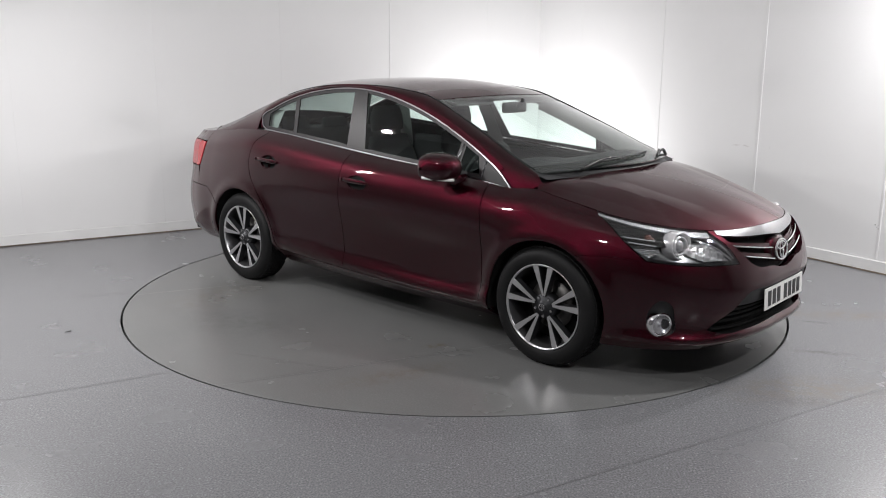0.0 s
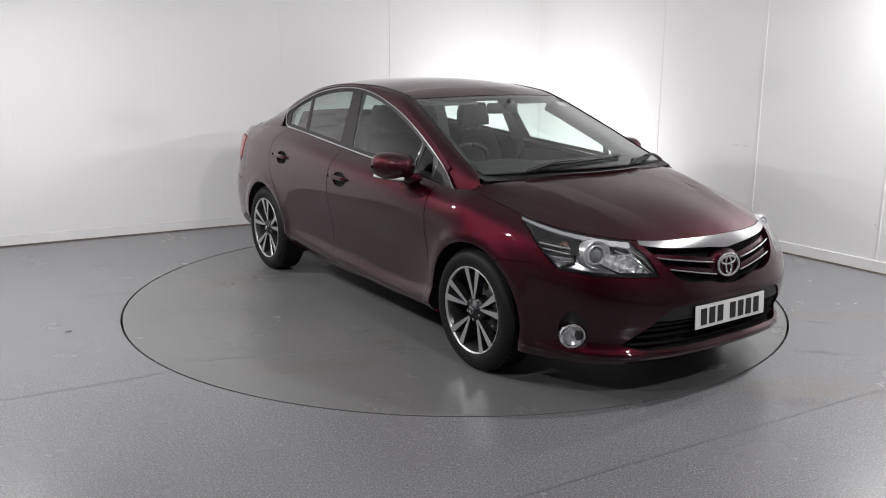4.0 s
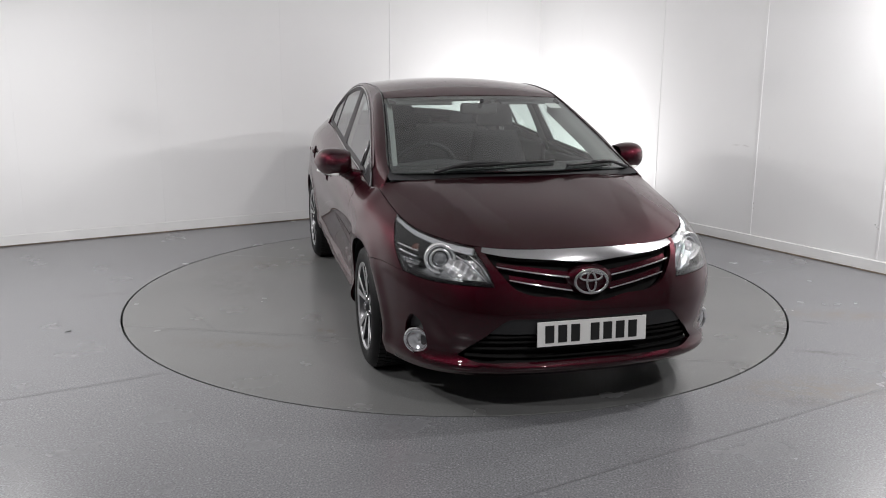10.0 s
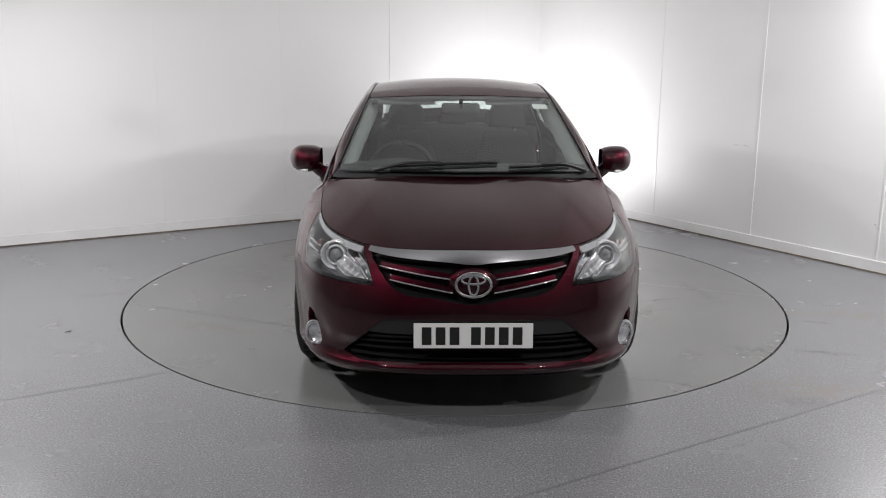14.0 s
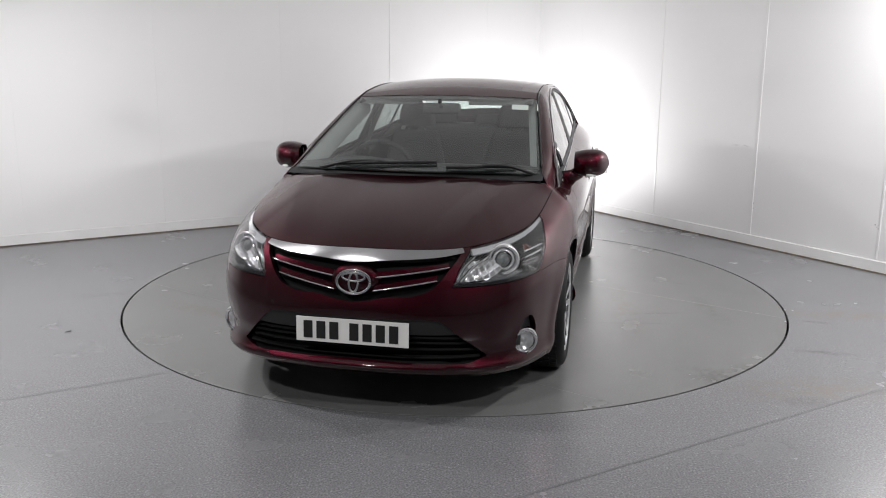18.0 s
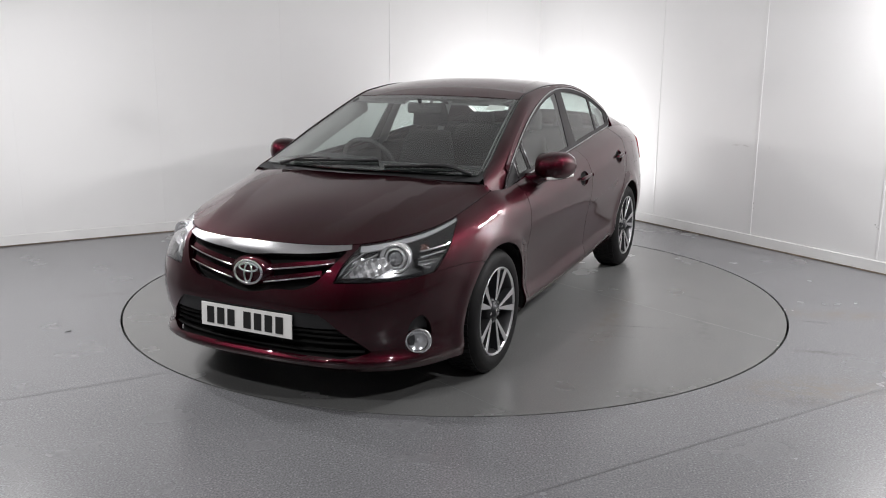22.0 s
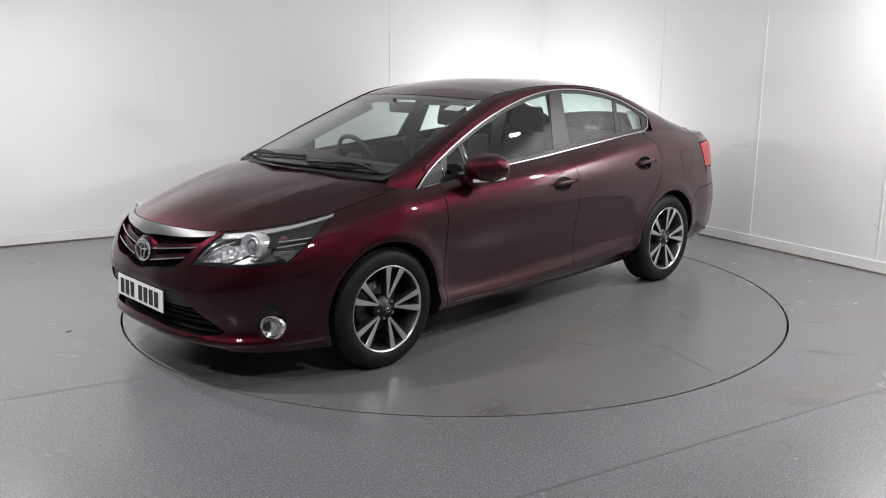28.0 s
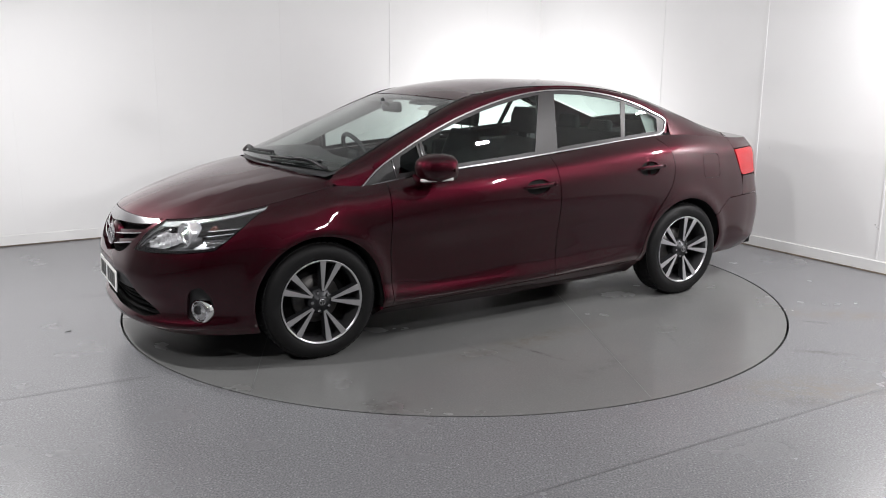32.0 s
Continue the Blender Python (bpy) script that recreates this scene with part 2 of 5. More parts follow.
def shrink(poly, g):
    """The outline moved inwards by g."""
    area = 0.5 * np.sum(poly[:, 0] * np.roll(poly[:, 1], -1) - poly[:, 1] * np.roll(poly[:, 0], -1))
    t = np.roll(poly, -1, 0) - np.roll(poly, 1, 0)
    t /= np.maximum(np.linalg.norm(t, axis=1, keepdims=True), 1e-9)
    n = np.stack((-t[:, 1], t[:, 0]), 1) * (1 if area > 0 else -1)
    return poly + n * g


def skin(name, outline, place, material, parent, holes=(), step=0.03, thick=0.012, gap=0.001, side=1, label="", lift=0.0):
    """A panel: an outline with holes in the flat, laid on a curved surface, its edges folded inwards. place(u, v) gives points and normals."""
    outer = shrink(np.asarray(outline, float), gap)
    loops = [outer] + [np.asarray(h, float) for h in holes]
    lo, hi = outer.min(0), outer.max(0)
    gx, gy = np.meshgrid(np.arange(lo[0] + step / 2, hi[0], step), np.arange(lo[1] + step / 2, hi[1], step))
    gx[1::2] += step / 2
    grid = np.stack((gx.ravel(), gy.ravel()), 1)
    grid = grid[inside(grid, outer)]
    for h in loops[1:]:
        grid = grid[~inside(grid, h)]
    for h in loops:
        if len(grid):
            grid = grid[far_from(grid, h, step * 0.45)]
    pts = np.vstack(loops + [grid])
    edges, base = [], 0
    for h in loops:
        n = len(h)
        edges += [(base + i, base + (i + 1) % n) for i in range(n)]
        base += n
    vs, _, tris, _, _, _ = delaunay_2d_cdt([Vector(p) for p in pts], edges, [], 0, 1e-6)
    uv = np.array([tuple(v) for v in vs])
    tris = np.array([t for t in tris if len(t) == 3])
    mid = uv[tris].mean(1)
    ok = inside(mid, outer)
    for h in loops[1:]:
        ok &= ~inside(mid, h)
    tris = tris[ok]
    p3, n3 = place(uv[:, 0], uv[:, 1])
    p3 = p3 + n3 * lift
    verts, norms, faces = [p3], [n3], [tuple(t) for t in tris]
    a, b, c = p3[tris[:, 0]], p3[tris[:, 1]], p3[tris[:, 2]]
    flip = np.sum(np.cross(b - a, c - a) * n3[tris[:, 0]]) < 0
    if flip:
        faces = [f[::-1] for f in faces]
    count = len(p3)
    if thick:
        for h in loops:
            q, m = place(h[:, 0], h[:, 1])
            q = q + m * lift
            n = len(h)
            verts += [q, q - m * thick]
            norms += [np.zeros_like(m), np.zeros_like(m)]
            for i in range(n):
                j = (i + 1) % n
                faces.append((count + i, count + j, count + n + j, count + n + i))
            count += 2 * n
    verts, norms = np.vstack(verts), np.vstack(norms)
    if side < 0:
        verts, norms = verts * (1, -1, 1), norms * (1, -1, 1)
        faces = [f[::-1] for f in faces]
    me = bpy.data.meshes.new(name)
    me.from_pydata(verts.tolist(), [], faces)
    me.polygons.foreach_set("use_smooth", [True] * len(me.polygons))
    me.normals_split_custom_set_from_vertices(norms.tolist())
    return mesh_part(name, me, material, parent, label)


def sheet(name, grid, material, parent, label="", thick=0.0, closed=False):
    """A smooth surface over a grid of points (rows x columns x 3)."""
    g = np.asarray(grid, float)
    r, c = g.shape[:2]
    faces = []
    cols = c if closed else c - 1
    for i in range(r - 1):
        for j in range(cols):
            k = (j + 1) % c
            faces.append((i * c + j, i * c + k, (i + 1) * c + k, (i + 1) * c + j))
    me = bpy.data.meshes.new(name)
    me.from_pydata(g.reshape(-1, 3).tolist(), [], faces)
    ob = mesh_part(name, me, material, parent, label)
    if thick:
        s = ob.modifiers.new("thickness", "SOLIDIFY")
        s.thickness, s.offset = thick, -1
    return ob


def tube(name, points, radius, material, parent, label="", flat=1.0, steps=8, up=(0, 0, 1)):
    """A rod along a line of points; flat squeezes it across."""
    p = np.asarray(points, float)
    t = np.gradient(p, axis=0)
    t /= np.linalg.norm(t, axis=1, keepdims=True)
    a = np.cross(t, np.asarray(up, float))
    a /= np.maximum(np.linalg.norm(a, axis=1, keepdims=True), 1e-6)
    b = np.cross(a, t)
    rad = np.broadcast_to(np.asarray(radius, float), (len(p),))
    ang = np.linspace(0, 2 * np.pi, steps, endpoint=False)
    g = p[:, None] + rad[:, None, None] * (np.cos(ang)[None, :, None] * a[:, None] * flat + np.sin(ang)[None, :, None] * b[:, None])
    r, c = g.shape[:2]
    faces = [(i * c + j, i * c + (j + 1) % c, (i + 1) * c + (j + 1) % c, (i + 1) * c + j) for i in range(r - 1) for j in range(c)]
    faces += [tuple(range(c))[::-1], tuple((r - 1) * c + j for j in range(c))]
    me = bpy.data.meshes.new(name)
    me.from_pydata(g.reshape(-1, 3).tolist(), [], faces)
    return mesh_part(name, me, material, parent, label)


def arc(cx, cz, r, a0, a1, n=24):
    a = np.radians(np.linspace(a0, a1, n))
    return np.stack((cx + r * np.cos(a), cz + r * np.sin(a)), 1)


# ---- the room: a white corner with a sunk turntable ----
TABLE_R = 2.232
E1 = np.array((math.cos(radians(ROOM_TURN)), math.sin(radians(ROOM_TURN))))
E2 = np.array((-E1[1], E1[0]))


def room_point(u, w):
    """A plan point from its distances along the two walls' directions."""
    return E1 * u + E2 * w


CORNER = np.array((0.989, 4.218))
RIGHT_DIR = np.array((0.5378, -0.8431))
LEFT_DIR = np.array((-0.8596, -0.5109))
WALL_H = CEIL


def flat(u, v):
    z = np.zeros_like(u)
    return np.stack((u, v, z), 1), np.stack((z, z, z + 1), 1)


def build_room():
    far_l, far_r = CORNER + LEFT_DIR * 9.7, CORNER + RIGHT_DIR * 9.7
    back = far_l + RIGHT_DIR * 9.7
    outline = path([CORNER, far_l, back, far_r], 0.8, True, False)
    rim = arc(0, 0, TABLE_R + 0.007, 0, 360, 193)[:-1]
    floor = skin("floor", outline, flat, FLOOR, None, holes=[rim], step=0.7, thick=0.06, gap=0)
    tagged(floor, "speckled grey safety vinyl floor with scuffs and faint stains", "floor", kind="structure")
    bm = bmesh.new()
    bmesh.ops.create_circle(bm, cap_ends=True, radius=TABLE_R + 0.2, segments=64, matrix=Matrix.Translation((0, 0, -0.061)))
    tagged(part("pit_floor", bm, PIT, None, smooth=False), "black pit under the turntable", "pit", kind="structure")
    # welded joints between the vinyl sheets
    for w, spans in ((-0.73, ((-9, -2.13), (2.13, 9))), (-2.68, ((-9, 9),)), (-4.67, ((-9, 9),))):
        for a, b in spans:
            bm = bmesh.new()
            p, q = room_point(a, w), room_point(b, w)
            n = E2 * 0.0017
            vs = [bm.verts.new((*c, 0.0012)) for c in (p - n, q - n, q + n, p + n)]
            bm.faces.new(vs)
            tagged(part("floor_seam", bm, SEAM, None, smooth=False), "thin dark welded joint in the vinyl floor", "floor joint", kind="structure")
    # walls of tall white panels with joint strips, and a coved skirting
    for name, origin, way, joints, covered in (
            ("wall_north", CORNER, LEFT_DIR, (0.74, 1.948, 3.148, 4.35, 5.55, 6.75, 7.95, 9.15), (1.948,)),
            ("wall_east", CORNER, RIGHT_DIR, (0.74, 1.931, 3.113, 4.30, 5.50, 6.70, 7.90, 9.10), (1.931, 3.113, 4.30, 5.50))):
        out = np.array((-way[1], way[0]))
        if out @ CORNER < 0:
            out = -out
        wall = wall_block(name, origin, way, out, 9.7)
        edges = (0.0, *joints, 9.7)
        turn = Matrix.Rotation(math.atan2(way[1], way[0]), 4, "Z")
        for a, b in zip(edges, edges[1:]):
            c = origin + way * (a + b) / 2 - out * 0.003
            bm = bmesh.new()
            box(bm, 0, 0, 0, b - a - 0.0005, 0.006, WALL_H - 0.1, 0.0005, segments=1)
            bm.transform(Matrix.Translation((*c, WALL_H / 2 + 0.049)) @ turn)
            part("panel", bm, WALL, wall, smooth=False)
        for a in covered:
            c = origin + way * a - out * 0.008
            bm = bmesh.new()
            box(bm, 0, 0, 0, 0.017, 0.005, WALL_H - 0.1, 0.0022)
            bm.transform(Matrix.Translation((*c, WALL_H / 2 + 0.049)) @ turn)
            part("joint_strip", bm, JOINT, wall, smooth=False)
        bm = bmesh.new()
        c = origin + way * 4.85 - out * 0.0125
        box(bm, 0, 0, 0, 9.68, 0.013, 0.098, 0.005)
        bm.transform(Matrix.Translation((*c, 0.0495)) @ turn)
        tagged(part("baseboard_" + name[5:], bm, SKIRT, None, smooth=False), "scuffed white coved skirting board along the wall", "skirting", kind="structure")
        # grimy sealant bead along the foot of the skirting
        bm = bmesh.new()
        c = origin + way * 4.85 - out * 0.0245
        box(bm, 0, 0, 0, 9.66, 0.006, 0.012, 0.002, segments=1)
        bm.transform(Matrix.Translation((*c, 0.0062)) @ turn)
        part("sealant", bm, GRIME, wall, "grimy brownish sealant bead", smooth=False)
    # scuffs on the right-hand wall, low down
    turn = Matrix.Rotation(math.atan2(RIGHT_DIR[1], RIGHT_DIR[0]), 4, "Z")
    out = np.array((-RIGHT_DIR[1], RIGHT_DIR[0]))
    rng = random.Random(4)
    for a, z, n, w, h, spread in ((3.115, 0.375, 9, 0.010, 0.014, (0.015, 0.06)), (4.277, 0.367, 7, 0.014, 0.012, (0.02, 0.03)), (2.93, 0.878, 6, 0.07, 0.007, (0.11, 0.006)), (3.244, 0.883, 1, 0.014, 0.012, (0, 0)),
                                  (3.4, 0.10, 6, 0.03, 0.006, (0.4, 0.02)), (2.2, 0.11, 5, 0.03, 0.006, (0.3, 0.02))):
        bm = bmesh.new()
        for i in range(n):
            x, zz = rng.uniform(-1, 1) * spread[0], rng.uniform(-1, 1) * spread[1]
            k = rng.uniform(0.4, 1.0)
            tilt = rng.uniform(-0.6, 0.6)
            vs = []
            for j in range(7):
                t = 2 * math.pi * j / 7
                u, v = w * k * 0.5 * math.cos(t) * rng.uniform(0.6, 1.1), h * k * 0.5 * math.sin(t) * rng.uniform(0.6, 1.1)
                vs.append(bm.verts.new((x + u * math.cos(tilt) - v * math.sin(tilt), 0, zz + u * math.sin(tilt) + v * math.cos(tilt))))
            bm.faces.new(vs)
        c = CORNER + RIGHT_DIR * a - out * (0.0245 if z < 0.1 else 0.0068)
        bm.transform(Matrix.Translation((*c, z)) @ turn)
        part("scuff", bm, SCUFF_DARK if h > 0.008 else SCUFF_PALE, bpy.data.objects["wall_east"], "small dark scuff marks", smooth=False)
    # a scrap of debris and a few pale chips on the floor
    bm = bmesh.new()
    box(bm, -2.30, -1.05, 0.004, 0.022, 0.010, 0.006, 0.002, Matrix.Rotation(0.7, 4, "Z"))
    box(bm, -2.315, -1.062, 0.003, 0.012, 0.006, 0.004, 0.001, Matrix.Rotation(0.2, 4, "Z"))
    tagged(part("debris", bm, SEAM, None, smooth=False), "tiny dark scrap of debris on the floor", "debris")
    for name, origin, way in (("wall_south", far_l, RIGHT_DIR), ("wall_west", far_r, LEFT_DIR)):
        out = np.array((-way[1], way[0]))
        mid = origin + way * 5
        if out @ mid < 0:
            out = -out
        wall_block(name, origin, way, out, 9.7, BACK_WALL, "plain grey wall behind the studio corner")
    bm = bmesh.new()
    mid = (CORNER + back) / 2
    box(bm, 0, 0, 0, 11.0, 11.0, 0.12)
    bm.transform(Matrix.Translation((*mid, CEIL + 0.059)) @ Matrix.Rotation(math.atan2(LEFT_DIR[1], LEFT_DIR[0]), 4, "Z"))
    tagged(part("ceiling", bm, CEILING, None, smooth=False), "plain matt white ceiling", "ceiling", kind="structure")


def wall_block(name, origin, way, out, length, material=WALL, label="white panelled studio wall with vertical joints"):
    bm = bmesh.new()
    box(bm, 0, 0, 0, length + 0.2, 0.12, WALL_H - 0.004)
    turn = Matrix.Rotation(math.atan2(way[1], way[0]), 4, "Z")
    c = origin + way * length / 2 + out * 0.06
    bm.transform(Matrix.Translation((*c, WALL_H / 2 + 0.001)) @ turn)
    return tagged(part(name, bm, material, None, smooth=False), label, "wall", kind="structure")


def build_turntable():
    table = thing("turntable", "round grey vinyl turntable sunk flush in the floor", "turntable")
    bm = bmesh.new()
    revolve(bm, ((0.0, -0.05), (TABLE_R - 0.012, -0.05), (TABLE_R - 0.006, -0.045), (TABLE_R - 0.006, -0.001), (TABLE_R - 0.007, 0.0), (0.0, 0.0)), 192, "z")
    bmesh.ops.remove_doubles(bm, verts=bm.verts, dist=1e-5)
    part("disc", bm, TABLE, table, smooth=False)
    way = np.array((0.409, 0.9126))
    across = np.array((0.9126, -0.409))
    for d in (1.222, -0.712):
        half = math.sqrt(TABLE_R**2 - d * d) - 0.02
        p, q, n = across * d - way * half, across * d + way * half, across * 0.0016
        bm = bmesh.new()
        bm.faces.new([bm.verts.new((*c, 0.0012)) for c in (p - n, q - n, q + n, p + n)])
        part("joint", bm, SEAM, table, "thin dark welded joint", smooth=False)
    return table


# ---- the car: x forwards, y to its left, z up, origin on the ground midway between the axles ----
HUB_F, HUB_R, HUB_Z, TYRE_R = 1.35, -1.35, 0.322, 0.322
PLAN = [(2.305, 0.0), (2.292, 0.26), (2.248, 0.45), (2.165, 0.605), (2.035, 0.725), (1.88, 0.80), (1.65, 0.866), (1.35, 0.899), (0.9, 0.903),
        (0.0, 0.905), (-0.9, 0.904), (-1.35, 0.898), (-1.75, 0.872), (-2.05, 0.82), (-2.25, 0.735), (-2.36, 0.52), (-2.39, 0.0)]
_p = np.array(PLAN)
_s = np.concatenate(([0], np.cumsum(np.linalg.norm(np.diff(_p, axis=0), axis=1))))
TAIL = _s[-1]
_q = np.vstack(((_p[::-1] * (1, -1))[-6:-1], _p, (_p[::-1] * (1, -1))[1:6]))
_t = np.concatenate((-_s[::-1][-6:-1], _s, 2 * TAIL - _s[::-1][1:6]))
plan = spline(_t, _q)
_fine = np.linspace(0, TAIL, 4000)
_fxy = plan(_fine)


def s_at(x, y):
    """The place along the plan outline nearest to a plan point."""
    return _fine[np.argmin((_fxy[:, 0] - x)**2 + (_fxy[:, 1] - y)**2)]


def s_x(x):
    """The place along the side at x."""
    return np.interp(-np.asarray(x, float), -_fxy[:, 0], _fine)


# sections round the body, from the bottom edge to the top edge: heights and insets from the plan outline
SECTIONS = [
    ((2.305, 0.0), (0.198, 0.248, 0.292, 0.42, 0.52, 0.60, 0.68, 0.735, 0.778), (0.085, 0.016, 0.056, 0.028, 0.012, 0.038, 0.056, 0.074, 0.106)),
    ((2.248, 0.45), (0.194, 0.244, 0.290, 0.40, 0.50, 0.60, 0.68, 0.73, 0.772), (0.085, 0.010, 0.042, 0.012, 0.002, 0.025, 0.062, 0.098, 0.148)),
    ((2.035, 0.725), (0.19, 0.238, 0.285, 0.41, 0.51, 0.61, 0.69, 0.745, 0.79), (0.048, 0.003, 0.022, 0.008, 0.0, 0.012, 0.045, 0.090, 0.160)),
    ((1.88, 0.80), (0.185, 0.235, 0.29, 0.42, 0.52, 0.63, 0.70, 0.76, 0.808), (0.038, 0.006, 0.014, 0.005, 0.0, 0.010, 0.035, 0.075, 0.140)),
    ((1.35, 0.899), (0.19, 0.24, 0.33, 0.45, 0.58, 0.70, 0.78, 0.85, 0.903), (0.035, 0.025, 0.012, 0.004, 0.0, 0.008, 0.030, 0.072, 0.135)),
    ((1.22, 0.901), (0.18, 0.235, 0.31, 0.44, 0.583, 0.715, 0.803, 0.876, 0.930), (0.04, 0.024, 0.014, 0.012, 0.004, 0.003, 0.022, 0.064, 0.130)),
    ((1.08, 0.902), (0.155, 0.195, 0.26, 0.40, 0.58, 0.72, 0.812, 0.878, 0.924), (0.17, 0.095, 0.018, 0.020, 0.010, 0.001, 0.016, 0.056, 0.112)),
    ((0.90, 0.903), (0.150, 0.190, 0.245, 0.37, 0.54, 0.72, 0.83, 0.895, 0.938), (0.190, 0.120, 0.037, 0.044, 0.031, 0.0, 0.014, 0.052, 0.110)),
    ((-0.2, 0.905), (0.150, 0.195, 0.265, 0.385, 0.55, 0.77, 0.90, 0.975, 1.025), (0.200, 0.130, 0.044, 0.052, 0.037, 0.0, 0.016, 0.062, 0.138)),
    ((-1.35, 0.898), (0.20, 0.25, 0.34, 0.46, 0.62, 0.80, 0.94, 1.04, 1.11), (0.160, 0.095, 0.034, 0.014, 0.004, 0.006, 0.030, 0.075, 0.156)),
    ((-2.05, 0.82), (0.24, 0.30, 0.38, 0.48, 0.60, 0.74, 0.88, 0.99, 1.06), (0.08, 0.030, 0.012, 0.0, 0.0, 0.018, 0.038, 0.070, 0.135)),
    ((-2.39, 0.0), (0.26, 0.32, 0.40, 0.50, 0.60, 0.72, 0.86, 1.0, 1.07), (0.12, 0.030, 0.010, 0.0, 0.010, 0.050, 0.070, 0.080, 0.120)),
]
_st = np.array([s_at(*a[0]) for a in SECTIONS])
_zz, _ii = np.array([a[1] for a in SECTIONS]), np.array([a[2] for a in SECTIONS])
_mirror = lambda v: np.vstack((v[2:0:-1], v, v[-2:-4:-1]))
_ss = np.concatenate((-_st[2:0:-1], _st, 2 * TAIL - _st[-2:-4:-1]))
sec_z, sec_i = spline(_ss, _mirror(_zz)), spline(_ss, _mirror(_ii))


def shell(s, z):
    """A point of the lower body's surface at the place s round the plan and the height z."""
    s, z = np.asarray(s, float), np.asarray(z, float)
    sign, s = np.where(s < 0, -1.0, 1.0), np.abs(s)
    Z, I = sec_z(s), sec_i(s)
    h = np.diff(Z, axis=1)
    d = np.diff(I, axis=1) / h
    m = np.zeros_like(I)
    m[:, 0], m[:, -1] = d[:, 0], d[:, -1] * 1.2
    m[:, 1:-1] = (h[:, 1:] * d[:, :-1] + h[:, :-1] * d[:, 1:]) / (h[:, 1:] + h[:, :-1])
    z = np.clip(z, Z[:, 0], Z[:, -1])
    k = np.clip(np.sum(Z < z[:, None], axis=1) - 1, 0, Z.shape[1] - 2)
    r = np.arange(len(s))
    hh = h[r, k]
    t = (z - Z[r, k]) / hh
    inset = ((2 * t**3 - 3 * t**2 + 1) * I[r, k] + (t**3 - 2 * t**2 + t) * hh * m[r, k]
             + (-2 * t**3 + 3 * t**2) * I[r, k + 1] + (t**3 - t**2) * hh * m[r, k + 1])
    p = plan(s)
    e = 1e-3
    tg = plan(s + e) - plan(s - e)
    tg /= np.linalg.norm(tg, axis=1, keepdims=True)
    n = np.stack((-tg[:, 1], tg[:, 0]), 1)
    n *= np.sign(np.sum(n * (p - (0, 0)), axis=1, keepdims=True))
    # rolled lips round the wheel openings
    for hub in (HUB_F, HUB_R):
        rr = np.hypot(p[:, 0] - hub, z - HUB_Z)
        inset = inset - 0.011 * np.exp(-((rr - 0.385) / 0.045)**2)
    # scoops between the intake and the fog lamps
    inset = inset + 0.008 * np.exp(-((s - 0.775) / 0.065)**2 - ((z - 0.385) / 0.055)**2)
    q = p - n * inset[:, None]
    return np.stack((q[:, 0], q[:, 1] * sign, z), 1)


def on_shell(s, z):
    e = 2e-3
    p = shell(s, z)
    a = shell(s + e, z) - shell(s - e, z)
    b = shell(s, np.asarray(z) + e) - shell(s, np.asarray(z) - e)
    n = np.cross(a, b)
    n /= np.maximum(np.linalg.norm(n, axis=1, keepdims=True), 1e-12)
    c = plan(np.abs(s)) * np.stack((np.ones_like(p[:, 0]), np.where(np.asarray(s) < 0, -1, 1)), 1)
    n *= np.sign(np.sum(n[:, :2] * c, axis=1, keepdims=True))
    return p, n


def on_side(x, z):
    """The lower body's side, by x and z."""
    return on_shell(s_x(x), z)


def top_z(x):
    return sec_z(s_x(np.atleast_1d(x)))[:, -1]


def low_z(x):
    return sec_z(s_x(np.atleast_1d(x)))[:, 0]


def window_y(z):
    d = np.asarray(z) - 0.95
    return 0.790 - 0.30 * d - 0.22 * d * d


def on_window(x, z):
    """The side windows' leaning surface, by x and z."""
    x, z = np.asarray(x, float), np.asarray(z, float)
    y = window_y(z) - 0.012 * (x / 1.3)**2
    dy = -0.30 - 0.44 * (z - 0.95)
    dx = -0.024 * x / 1.69
    n = np.stack((-dx, np.ones_like(x), -dy), 1)
    n /= np.linalg.norm(n, axis=1, keepdims=True)
    return np.stack((x, y, z), 1), n


# the line round the side windows
DLO_LOW = [(1.085, 0.905), (0.85, 0.938), (0.48, 0.974), (0.08, 1.003), (-0.28, 1.033), (-0.72, 1.070), (-1.20, 1.108)]
DLO_TOP = [(-1.25, 1.13), (-1.288, 1.199), (-1.171, 1.268), (-0.94, 1.354), (-0.661, 1.405), (-0.303, 1.416), (-0.068, 1.388), (0.155, 1.338), (0.414, 1.259),
           (0.665, 1.158), (0.819, 1.085), (0.97, 1.0), (1.085, 0.905)]
dlo_low_z = spline([a for a, _ in DLO_LOW], [b for _, b in DLO_LOW])
dlo_top_z = spline([a for a, _ in DLO_TOP[1:]], [b for _, b in DLO_TOP[1:]])
